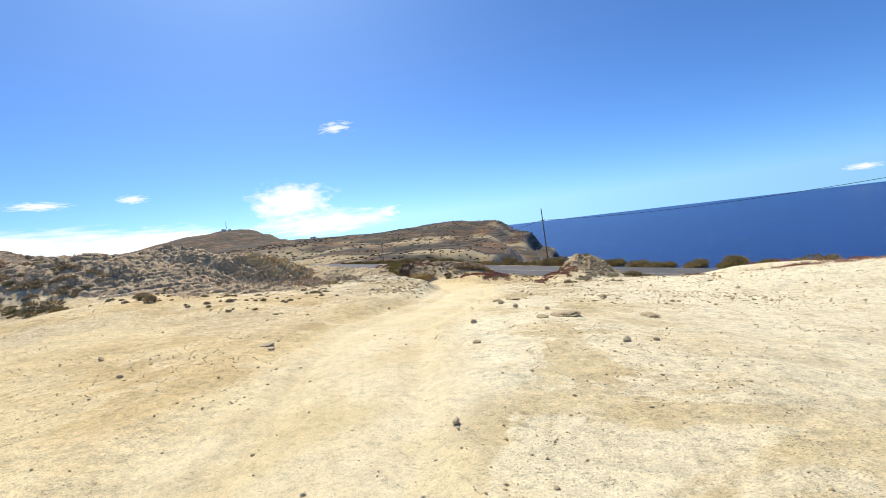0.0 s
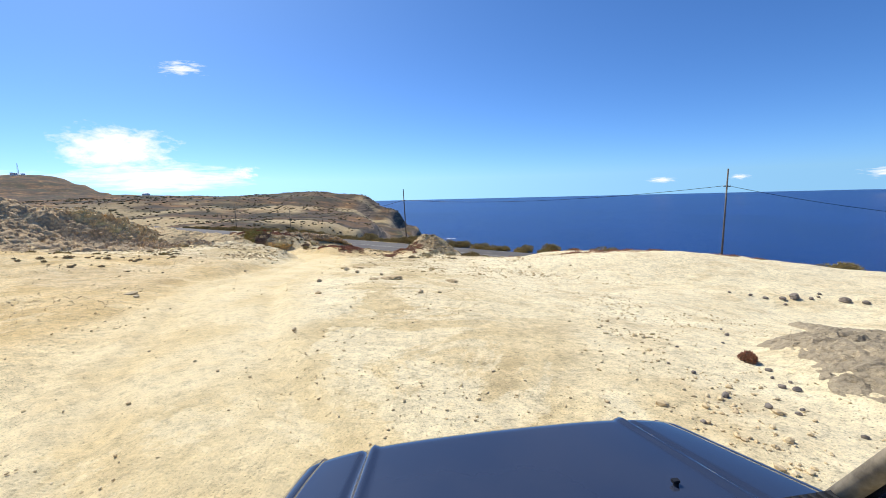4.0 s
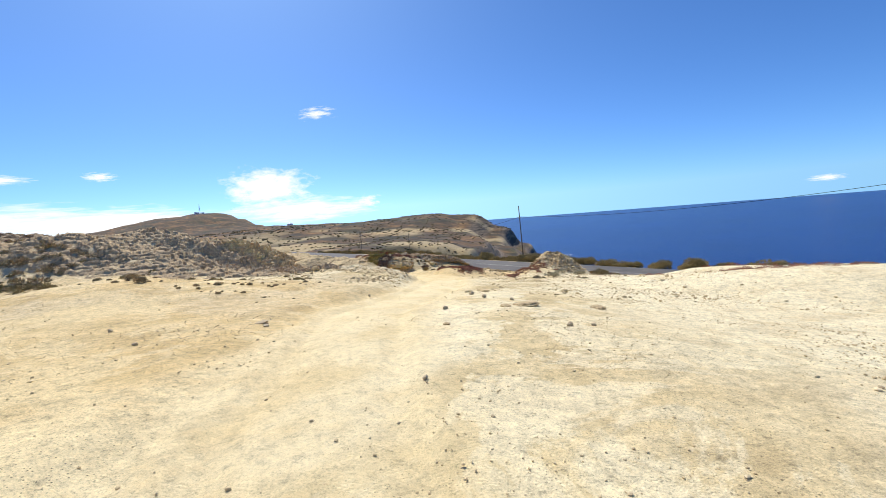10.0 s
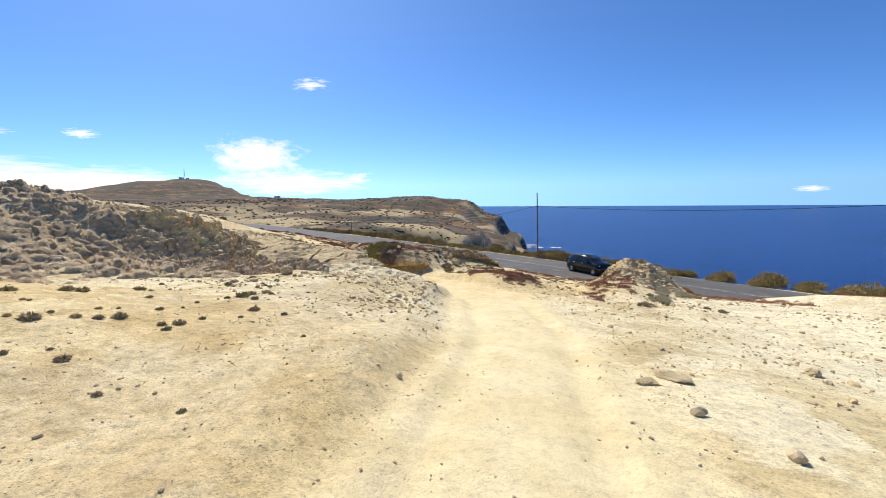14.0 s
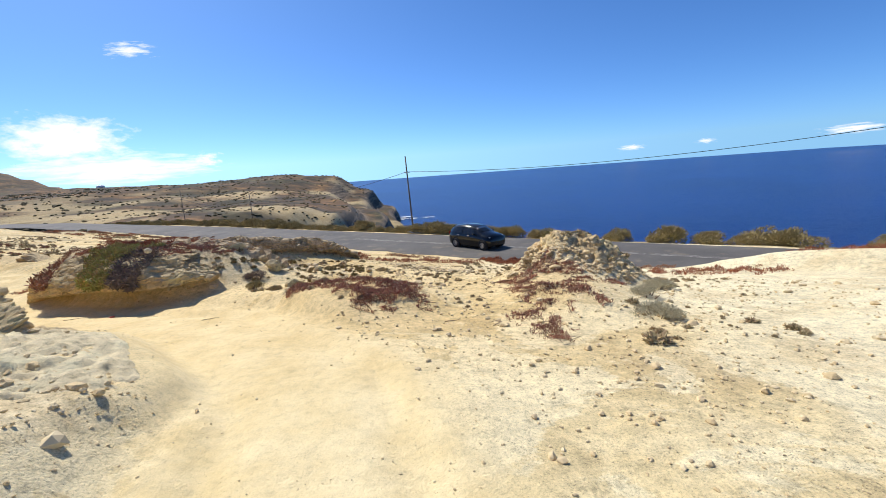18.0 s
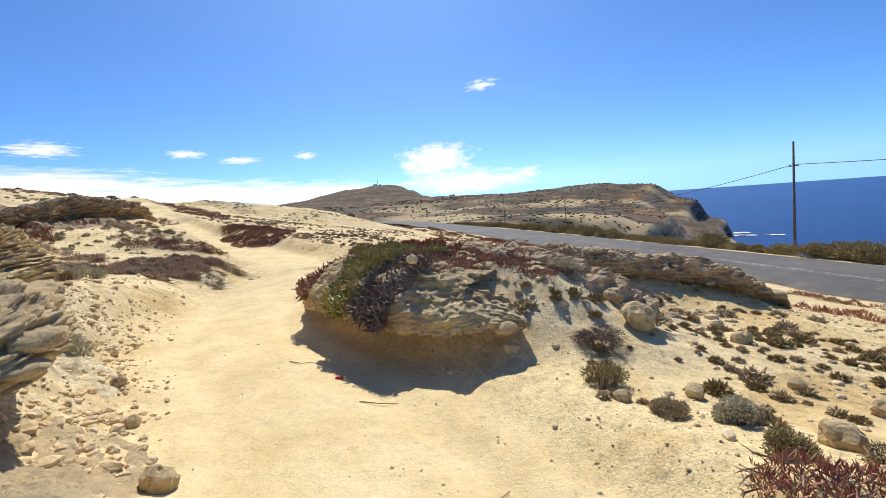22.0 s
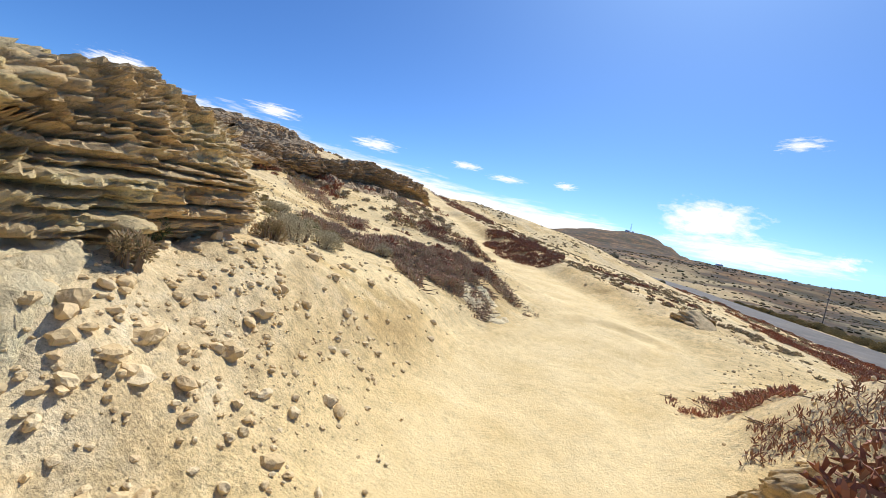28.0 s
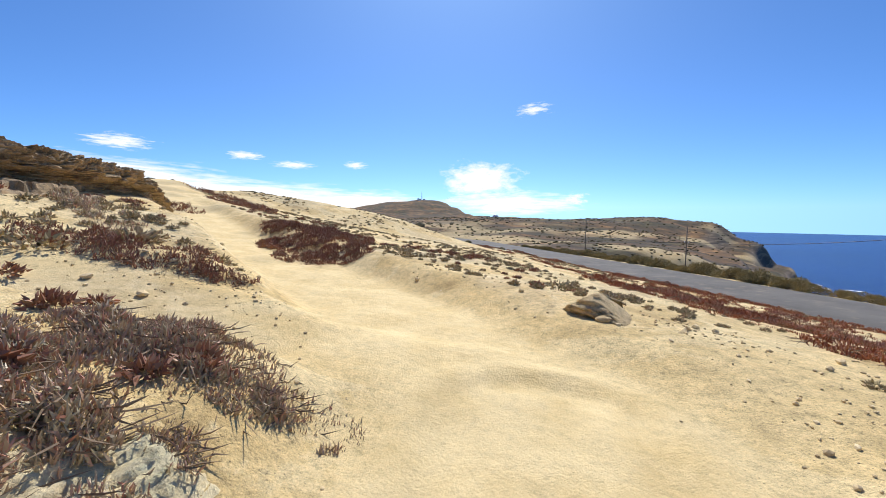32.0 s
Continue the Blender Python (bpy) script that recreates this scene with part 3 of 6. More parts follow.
M_BUSH = island_material("coast_bush", [(0.235, 0.185, 0.07), (0.385, 0.30, 0.12), (0.52, 0.385, 0.175), (0.30, 0.265, 0.10)], 0.85)
M_OLIVE = island_material("olive_scrub", [(0.20, 0.165, 0.06), (0.34, 0.26, 0.09), (0.40, 0.20, 0.08), (0.26, 0.23, 0.09)], 0.85)
M_GREYBUSH = island_material("grey_bush", [(0.45, 0.40, 0.26), (0.60, 0.55, 0.37), (0.38, 0.30, 0.19)], 0.9)
M_LEAF = island_material("fresh_leaf", [(0.078, 0.111, 0.026), (0.143, 0.182, 0.046), (0.117, 0.117, 0.039)], 0.7)
M_STICK = Mat("dry_stick", 0.9).color((0.2, 0.14, 0.085)).m


def wood_material():
    g = Mat("weathered_wood", 0.85)
    g.color(g.ramp(g.noise(3, 6, 0.6), [(0.3, (0.09, 0.075, 0.06)), (0.7, (0.24, 0.2, 0.155))]))
    return g.bump(g.noise(30, 4), 0.5, 0.01).m


M_WOOD = wood_material()
M_DARK = Mat("dark_metal", 0.5, 0.6).color((0.03, 0.03, 0.033)).m
M_RUBBER = Mat("rubber", 0.9).color((0.02, 0.02, 0.02)).m
M_ALLOY = Mat("alloy", 0.35, 0.9).color((0.55, 0.55, 0.56)).m
M_GLASS_DARK = Mat("tinted_glass", 0.06).color((0.012, 0.014, 0.016)).m
M_WHITE = Mat("white_paint", 0.6).color((0.78, 0.77, 0.74)).m


ICO = bmesh.new()
bmesh.ops.create_icosphere(ICO, subdivisions=1, radius=1)
ICO_V = np.array([v.co[:] for v in ICO.verts])
ICO_F = np.array([[v.index for v in f.verts] for f in ICO.faces])
bmesh.ops.subdivide_edges(ICO, edges=ICO.edges[:], cuts=1, use_grid_fill=True)
bmesh.ops.triangulate(ICO, faces=ICO.faces[:])
ICO.verts.index_update()
ICO2_V = np.array([v.co[:] for v in ICO.verts])
ICO2_V = ICO2_V / np.linalg.norm(ICO2_V, axis=1)[:, None]
ICO2_F = np.array([[v.index for v in f.verts] for f in ICO.faces])
bmesh.ops.subdivide_edges(ICO, edges=ICO.edges[:], cuts=1, use_grid_fill=True)
bmesh.ops.triangulate(ICO, faces=ICO.faces[:])
ICO.verts.index_update()
ICO3_V = np.array([v.co[:] for v in ICO.verts])
ICO3_V = ICO3_V / np.linalg.norm(ICO3_V, axis=1)[:, None]
ICO3_F = np.array([[v.index for v in f.verts] for f in ICO.faces])
ICO.free()
# ---------------------------------------------------------------- rock ledges
def rock_ledge(name, label, line, base, top, under, depth, seed, material, step=0.055, layered=0.05, rough=0.16, group="", lean=0.0, soft=True, beds=15):
    """A weathered rock with a lip over a hollow foot, built along a bent line in the plan; it faces right of the line's direction.
    base, top and under give height and hollow at even steps along the line."""
    pts = np.array(line, float)
    seg = np.hypot(*np.diff(pts, axis=0).T)
    dist = np.concatenate([[0], np.cumsum(seg)])
    n = max(12, int(dist[-1] / step))
    u = np.linspace(0, 1, n)
    cx, cy = np.interp(u * dist[-1], dist, pts[:, 0]), np.interp(u * dist[-1], dist, pts[:, 1])
    for _ in range(max(2, n // 14)):
        cx[1:-1], cy[1:-1] = (cx[:-2] + cx[1:-1] * 2 + cx[2:]) / 4, (cy[:-2] + cy[1:-1] * 2 + cy[2:]) / 4
    tx, ty = np.gradient(cx), np.gradient(cy)
    ln = np.hypot(tx, ty)
    ox, oy = ty / ln, -tx / ln
    zb, zt, un = (np.interp(u, np.linspace(0, 1, len(k)), k) for k in (base, top, under))
    end = np.clip(np.minimum(u, 1 - u) * dist[-1] / 0.55, 0, 1) ** 0.5
    h = (zt - zb) * (0.25 + 0.75 * end)
    jag = fbm(u * dist[-1], u * 0 + seed, 0.8, 4, seed) * 0.22
    # section: share of height, and how far it stands out (in units of the hollow and of metres)
    prof = ((-0.35, -1.0, -0.1), (0.0, -1.0, 0.0), (0.22, -0.95, 0.0), (0.46, -0.72, 0.0), (0.58, -0.2, 0.02), (0.66, 0.0, 0.07), (0.82, 0.0, 0.06), (0.95, 0.0, -0.08), (1.0, 0.0, -0.34))
    if lean:
        prof = ((-0.35, -1.0, -0.1), (0.0, -1.0, 0.0), (0.12, -0.95, 0.0), (0.22, -0.72, 0.0), (0.28, -0.2, 0.03), (0.34, 0.0, 0.08), (0.48, 0.0, 0.09), (0.62, 0.0, 0.04), (0.8, 0.0, -0.25 * lean), (0.94, 0.0, -0.6 * lean), (1.0, 0.0, -lean))
    ph, pu, po = (np.array(c) for c in zip(*prof))
    m = max(20, int(4.2 * np.mean(zt - zb) / step))
    v = np.linspace(0, len(prof) - 1, m)
    idx = np.arange(len(prof))
    fh, fu, fo = np.interp(v, idx, ph), np.interp(v, idx, pu), np.interp(v, idx, po)
    mb = max(6, int(depth / (step * 2)))
    bk = np.linspace(0, 1, mb + 1)[1:]
    H = np.concatenate([fh, 1 - 0.22 * bk ** 1.5, [-0.4]])
    U = np.concatenate([fu, np.zeros(mb), [0]])
    O = np.concatenate([fo, po[-1] - bk * depth, [po[-1] - 0.16 - depth]])
    out = (U[None, :] * un[:, None] + O[None, :] * (0.35 + 0.65 * end[:, None])) + jag[:, None] * np.clip(H, 0, 1)[None, :]
    z = zb[:, None] + H[None, :] * h[:, None]
    p = np.stack([cx[:, None] + ox[:, None] * out, cy[:, None] + oy[:, None] * out, z], -1).reshape(-1, 3)
    normal = np.stack([ox[:, None] + 0 * out, oy[:, None] + 0 * out, 0.7 * np.clip((H[None, :] - 0.6) * 2.5, 0, 1) + 0 * out], -1).reshape(-1, 3)
    bands = p[:, 2] * beds + 2.2 * fbm3(p, 1.2, 3, seed + 20)
    saw = bands - np.floor(bands)
    arc = np.repeat(u * dist[-1], len(H))
    row = np.floor(bands)
    lay = layered * (1.6 * fbm(arc, row * 7.3, 0.42, 4, seed + 31, 0.6) - 1.3 * np.exp(-((saw - 0.5) / 0.13) ** 2) * smooth(-0.3, 0.3, fbm(arc, row * 3.1, 0.7, 2, seed + 32)))
    amp = rough * fbm3(p, 0.55, 5, seed) + rough * 0.85 * (0.25 - np.abs(fbm3(p, 0.26, 5, seed + 9, 0.75))) + lay
    amp = amp + 0.5 * rough * (0.3 - np.abs(fbm3(p, 0.13, 3, seed + 15, 0.8))) + 0.25 * rough * (0.25 - np.abs(fbm3(p, 0.065, 2, seed + 16, 0.8)))
    p = p + normal * amp[:, None]
    q = len(H)
    i = (np.arange(n - 1)[:, None] * q + np.arange(q - 1)[None, :]).ravel()
    faces = np.stack([i, i + q, i + q + 1, i + 1], 1)
    ob = new(name, fast_mesh(name, p, faces, material, soft))
    r = random.Random(seed)
    for _ in range(int(dist[-1] * (0.6 if lean else 2.2))):
        i, j = r.randrange(2, n - 2), r.randrange(int(m * 0.55), min(q - 2, m + mb // 2))
        sz = r.uniform(0.06, 0.16)
        w = ICO3_V * (1 + 0.5 * fbm3(ICO3_V + r.uniform(0, 50), 0.8, 4, seed))[:, None] * np.array([1, r.uniform(0.6, 1), r.uniform(0.3, 0.5)]) * sz * 1.15
        a = r.uniform(0, 6.28)
        w = w @ np.array([[math.cos(a), math.sin(a), 0], [-math.sin(a), math.cos(a), 0], [0, 0, 1]])
        b = new("rock_block", fast_mesh("rock_block", w + p[i * q + j] - np.array([0, 0, 0.3 * sz]), ICO3_F, material))
        b.parent = ob
    return tagged(ob, label, "rock", group)


OUT_LINE = ((-8.9, 25.7), (-9.4, 25.15), (-10.2, 25.1), (-11.2, 25.25), (-12.3, 25.65), (-13.2, 26.1), (-14.0, 26.6))
rock_ledge("rock_outcrop", "large undercut limestone outcrop shading the sandy track", OUT_LINE[::-1],
           (-1.75, -1.65, -1.6, -1.55, -1.5, -1.35, -1.1), (-0.85, -0.62, -0.42, -0.34, -0.45, -0.62, -0.8), (0.15, 0.5, 0.85, 1.0, 0.95, 0.55, 0.1), 1.8, 11, M_ROCK, 0.03, 0.008, 0.19, lean=0.88)
rock_ledge("rock_ledge", "low weathered limestone ledge between track and road", ((-12.4, 29.2), (-11, 29.0), (-9.6, 29.2), (-8.4, 29.7), (-7.2, 30.2), (-6.4, 31.0)),
           (-1.5, -1.5, -1.6, -1.75, -1.9, -2.1), (-0.95, -0.75, -0.72, -0.88, -1.1, -1.6), (0.1, 0.25, 0.3, 0.35, 0.3, 0.1), 1.1, 12, M_ROCK_GREY, 0.045, 0.04, 0.2, soft=False)
rock_ledge("rock_ledge", "short limestone ledge above a small hollow", ((-9.0, 20.4), (-9.7, 21.3), (-10.7, 22.05), (-11.9, 22.35), (-12.7, 22.2)),
           (-1.0, -1.05, -1.1, -1.0, -0.8), (-0.65, -0.42, -0.22, -0.05, 0.0), (0.2, 0.45, 0.75, 0.5, 0.2), 1.5, 13, M_ROCK, 0.03, 0.06, 0.22)
rock_ledge("rock_bluff", "layered limestone bluff with a deep hollow beside the track", ((-11.6, 21.3), (-12.8, 21.9), (-14.3, 22.25), (-15.8, 22.35), (-17.2, 22.0), (-18.2, 21.2)),
           (-0.45, -0.45, -0.4, -0.35, -0.3, -0.2), (0.0, 0.15, 0.3, 0.4, 0.5, 0.5), (0.3, 0.5, 0.6, 0.75, 0.6, 0.3), 2.2, 14, M_ROCK, 0.03, 0.07, 0.22)
rock_ledge("rock_ledge", "pale layered limestone shelf at the track edge", ((-14.5, 22.2), (-15.3, 22.75), (-16.0, 23.15), (-16.8, 23.3), (-17.7, 22.9)),
           (-0.95, -0.9, -0.85, -0.85, -0.8), (0.15, 0.4, 0.5, 0.35, -0.1), (0.1, 0.25, 0.4, 0.35, 0.15), 1.2, 15, M_ROCK, 0.03, 0.1, 0.17, lean=0.35, soft=False, beds=21)
rock_ledge("rock_ledge", "long brown limestone ledge with dark hollows on the sandy hillside", ((-26.6, 22.6), (-27.6, 24.2), (-28.9, 25.9), (-30.8, 27.9), (-33.5, 30.2), (-37, 32.6)),
           [ground_z(*p) - 0.2 for p in ((-26.6, 22.6), (-27.6, 24.2), (-28.9, 25.9), (-30.8, 27.9), (-33.5, 30.2), (-37, 32.6))],
           [ground_z(*p) + q for p, q in (((-26.6, 22.6), 0.6), ((-27.6, 24.2), 0.95), ((-28.9, 25.9), 1.1), ((-30.8, 27.9), 1.0), ((-33.5, 30.2), 0.9), ((-37, 32.6), 0.5))],
           (0.2, 0.45, 0.6, 0.5, 0.4, 0.2), 2.2, 16, M_ROCK_BROWN, 0.07, 0.12, 0.26, "hillside ledges", soft=False)
for j, (ln, b, t) in enumerate(((((-23.5, 22.2), (-25.5, 23.1), (-27.6, 23.8), (-30.5, 24.7)), 0.0, 0.6), (((-28, 21.8), (-31, 23.0), (-35, 24.5), (-40, 25.6)), 0.0, 0.9),
                                (((-33, 20), (-40, 22.2), (-47, 23.5)), 3.0, 3.9))):
    zz = [ground_z(*p) - 0.15 for p in ln]
    rock_ledge("rock_ledge", "brown limestone ledge standing out of the sandy hillside", ln, zz, [q + t - b for q in zz], (0.15, 0.4, 0.3, 0.15), 1.5, 30 + j, M_ROCK_BROWN, 0.09, 0.09, 0.22, "hillside ledges", soft=False)
rock_ledge("rock_slab", "tilted flat limestone slab lying in pale sand", ((-19.5, 32.5), (-18.9, 32.2), (-18.2, 32.25)), (-1.65, -1.65, -1.65), (-1.2, -1.02, -1.1), (0.1, 0.25, 0.15), 0.6, 41, M_ROCK, 0.05, 0.04, 0.08)
rock_ledge("rock_slab", "tilted flat limestone slab lying in pale sand", ((-18.0, 32.4), (-17.7, 32.3), (-17.4, 32.4)), (-1.7, -1.7, -1.7), (-1.3, -1.2, -1.3), (0.05, 0.12, 0.1), 0.3, 42, M_ROCK, 0.05, 0.03, 0.06)


def lumps(x, y, size, seed):
    """Rounded blocks with cracks between them: how high each point stands on its block, 0 to 1, and the block's own share."""
    wx, wy = x + 0.3 * size * fbm(x, y, size * 1.3, 3, seed + 40), y + 0.3 * size * fbm(x, y, size * 1.3, 3, seed + 41)
    ix, iy = np.floor(wx / size), np.floor(wy / size)
    near1, near2, own = np.full(x.shape, 9.0), np.full(x.shape, 9.0), np.zeros(x.shape)
    for dx in (-1, 0, 1):
        for dy in (-1, 0, 1):
            cx, cy = ix + dx, iy + dy
            d = np.hypot(wx / size - cx - 0.15 - 0.7 * hash2(cx, cy, seed), wy / size - cy - 0.15 - 0.7 * hash2(cx, cy, seed + 1))
            closer = d < near1
            near2 = np.where(closer, near1, np.minimum(near2, d))
            own = np.where(closer, hash2(cx, cy, seed + 2), own)
            near1 = np.where(closer, d, near1)
    return (0.35 + 0.65 * own) * smooth(0.0, 0.3, near2 - near1) * (1 - 0.45 * near1 ** 2), own


def rock_patch(label, cx, cy, rx, ry, turn, rise, layer, seed, res, material, rough=0.1, group="rocky ground", jut=0.5, lump=0.12, soft=True):
    """A bare mass of layered rock standing out of the ground over a turned ellipse, with ragged ledges."""
    nx, ny = int(2.3 * rx / res), int(2.3 * ry / res)
    gx, gy = np.meshgrid(np.linspace(-1.15, 1.15, nx), np.linspace(-1.15, 1.15, ny))
    c, s_ = math.cos(radians(turn)), math.sin(radians(turn))
    x = (cx + gx * rx * c - gy * ry * s_).ravel()
    y = (cy + gx * rx * s_ + gy * ry * c).ravel()
    r = np.hypot(gx, gy).ravel() + 0.28 * fbm(x, y, 1.4, 5, seed)
    m = 1 - smooth(0.55, 0.92, r)
    keep_off = smooth(1.0, 1.7, np.minimum(near_line(x, y, TRACK), near_line(x, y, BRANCH)))
    m = m * keep_off
    z0 = height(x, y)
    z = z0 + rise * m * (0.75 + 0.8 * fbm(x, y, 1.7, 4, seed + 1))
    k = (z + 0.35 * layer * fbm(x, y, 2.6, 3, seed + 2)) / layer + 0.22 * fbm(x, y, 0.5, 3, seed + 3)
    fr = k - np.floor(k)
    zt = z + layer * (smooth(0.45 - 0.45 * (1 - min(1, 2 * jut)), 0.9 + 0.1 * (1 - min(1, 2 * jut)), fr) - fr)
    z = z + (zt - z) * np.clip(m * 1.6, 0, 1)
    edge = np.clip(m * 2.5, 0, 1) * (0.4 + 0.6 * smooth(-0.35, 0.25, fbm(x, y, 2.0, 3, seed + 20)))
    for size, share in ((0.95, 0.6), (0.4, 0.7), (0.18, 0.45)):
        z = z + lump * share * edge * (lumps(x, y, size, seed + 7 + int(size * 10))[0] - 0.4)
    g = np.stack(np.gradient(z.reshape(ny, nx)), -1)
    du, dv = g[..., 1].ravel() / (2.3 * rx / nx), g[..., 0].ravel() / (2.3 * ry / ny)
    gxw, gyw = du * c - dv * s_, du * s_ + dv * c
    ln = np.hypot(gxw, gyw) + 0.25
    lip = jut * layer * smooth(0.5, 0.88, fr) * m
    p = np.stack([x - gxw / ln * lip, y - gyw / ln * lip, z - 0.16 * (1 - smooth(0.0, 0.3, m))], 1)
    for a in range(3):
        q = fbm3(p + 31.7 * a, 0.42, 4, seed + 5 + a, 0.66) + 0.9 * (0.28 - np.abs(fbm3(p + 11.3 * a, 0.2, 4, seed + 12 + a, 0.7)))
        q = q + 0.55 * (0.25 - np.abs(fbm3(p + 5.9 * a, 0.1, 3, seed + 25 + a, 0.8)))
        p[:, a] = p[:, a] + rough * m * q
    i = (np.arange(ny - 1)[:, None] * nx + np.arange(nx - 1)[None, :]).ravel()
    i = i[m[i] > 0.001]
    faces = np.stack([i, i + 1, i + nx + 1, i + nx], 1)
    used = np.unique(faces)
    back = np.zeros(len(p), int)
    back[used] = np.arange(len(used))
    ob = new("bare_rock", fast_mesh("bare_rock", p[used], back[faces], material, soft))
    return tagged(ob, label, "rock", group)


rock_patch("layered limestone mass between open ground and track", -15.0, 20.0, 4.9, 2.3, 10, 0.25, 0.17, 201, 0.036, M_ROCK, 0.14, jut=0.4, lump=0.3, soft=False)
rock_patch("broken grey limestone slope with knobby crust", -18.4, 16.2, 8.8, 5.4, 28, 0.04, 0.12, 202, 0.048, M_ROCK_GREY, 0.12, jut=0.35, lump=0.2)
rock_patch("dark weathered limestone ledges with deep hollows on the slope", -26.4, 12.2, 4.0, 2.2, 18, 0.8, 0.34, 214, 0.05, M_ROCK_CRUST, 0.3, jut=0.5, lump=0.4)
rock_patch("tall layered limestone knoll above the track", -19.6, 20.6, 2.9, 1.9, 10, 0.3, 0.2, 203, 0.04, M_ROCK, 0.14, jut=0.35, soft=False)
rock_patch("brown limestone ledges across the sandy hillside", -29.6, 25.4, 4.6, 1.9, 120, 0.15, 0.22, 204, 0.09, M_ROCK_BROWN, 0.2, lump=0.05, soft=False)
rock_patch("brown limestone ledges below the ridge", -38.5, 22.5, 8.0, 3.2, 22, 0.55, 0.35, 205, 0.14, M_ROCK_BROWN, 0.22, soft=False)
rock_patch("rough limestone crown of the sandy ridge", -50, 22, 7.0, 3.5, 20, 0.5, 0.35, 206, 0.17, M_ROCK_BROWN, 0.25, soft=False)
rock_patch("knobby weathered limestone beside the outcrop", -10.2, 28.0, 2.7, 1.2, -12, 0.14, 0.16, 207, 0.036, M_ROCK_GREY, 0.16, jut=0.5, lump=0.06, soft=False)
rock_patch("knobby grey limestone at the foot of the bluff", -12.7, 18.1, 3.5, 1.9, 12, 0.12, 0.12, 217, 0.04, M_ROCK_GREY, 0.12, jut=0.35, lump=0.26, soft=False)
rock_patch("pale cracked crust below the ice plant", -18.55, 26.95, 0.95, 0.55, 40, 0.02, 0.05, 218, 0.022, M_ROCK_PALE, 0.05, jut=0.4, lump=0.04)
rock_patch("pale crusted limestone bank on the inner side of the bend", -9.2, 19.8, 2.7, 2.2, 40, 0.02, 0.07, 216, 0.04, M_ROCK_PALE, 0.05, jut=0.3, lump=0.02)
rock_patch("rough grey brown bank of hard earth on the open ground", 5.4, 3.8, 2.5, 1.75, 66, 0.06, 0.04, 219, 0.024, M_EARTH, 0.06, jut=0.3, lump=0.05, soft=False)
rock_patch("rough grey brown bank of hard earth on the open ground", 7.6, 7.2, 2.0, 0.9, 50, 0.08, 0.05, 220, 0.03, M_EARTH, 0.06, jut=0.3, lump=0.05, soft=False)
rock_patch("crumbling yellow limestone bank beside the track", -14.2, 22.45, 3.6, 0.5, 7, 0.02, 0.06, 209, 0.026, M_ROCK_PALE, 0.05, jut=0.35, lump=0.03)
rock_patch("crumbling yellow limestone bank beside the track", -10.6, 21.6, 1.9, 1.1, 42, 0.04, 0.07, 210, 0.034, M_ROCK, 0.08, jut=0.35, lump=0.03)
rock_patch("tall pale layered limestone beside the sandy bank", -18.3, 22.2, 2.6, 1.0, 20, 0.5, 0.13, 212, 0.036, M_ROCK_PALE, 0.15, jut=0.5, soft=False)
rock_patch("steep heap of crumbled limestone beside the road", -0.4, 25.7, 1.5, 1.45, 0, 0.1, 0.1, 213, 0.03, M_ROCK, 0.14, jut=0.3, lump=0.08)


# ---------------------------------------------------------------- stones
rng = np.random.default_rng(7)


def turns(count):
    """Random turns about z with a slight tilt, as 3 x 3 arrays."""
    a, b = rng.uniform(0, 2 * np.pi, count), rng.normal(0, 0.3, count)
    ca, sa, cb, sb = np.cos(a), np.sin(a), np.cos(b), np.sin(b)
    z, o = np.zeros(count), np.ones(count)
    rz = np.stack([np.stack([ca, -sa, z], 1), np.stack([sa, ca, z], 1), np.stack([z, z, o], 1)], 1)
    rx = np.stack([np.stack([o, z, z], 1), np.stack([z, cb, -sb], 1), np.stack([z, sb, cb], 1)], 1)
    return rz @ rx


def scatter_stones(name, label, x, y, size, material, fine=False, sink=0.25, flat=0.65):
    base_v, base_f = (ICO2_V, ICO2_F) if fine else (ICO_V, ICO_F)
    c, k = len(x), len(base_v)
    v = base_v[None] * (1 + rng.uniform(-0.22, 0.22, (c, k, 1)))
    v = v * (size[:, None, None] * np.stack([rng.uniform(0.7, 1.3, c), rng.uniform(0.6, 1.0, c), rng.uniform(0.75, 1.1, c) * flat], 1)[:, None, :])
    v = np.einsum("cij,ckj->cki", turns(c), v)
    z = height(x, y) + size * flat * (1 - 2 * sink)
    v = v + np.stack([x, y, z], 1)[:, None, :]
    f = base_f[None] + (np.arange(c) * k)[:, None, None]
    ob = new(name, fast_mesh(name, v.reshape(-1, 3), f.reshape(-1, 3), material, False))
    return tagged(ob, label, "stones", kind="stuff")


def pick(count, x0, x1, y0, y1, weight):
    """Random places in a box, kept by a weight from 0 to 1."""
    x, y = rng.uniform(x0, x1, count), rng.uniform(y0, y1, count)
    keep = rng.uniform(0, 1, count) < weight(x, y)
    return x[keep], y[keep]


def off_track(x, y, a=0.9, b=1.7):
    d = np.minimum(near_line(x, y, TRACK), near_line(x, y, BRANCH) - 0.2)
    s, n = along(x, y)
    return smooth(a, b, d) * (1 - smooth(27.5, 28.8, n))


def lot_weight(x, y):
    clump = smooth(-0.25, 0.5, fbm(x, y, 1.6, 3, 71))
    return (0.12 + 0.88 * clump) * (0.25 + 0.75 * off_track(x, y, 0.4, 1.4))


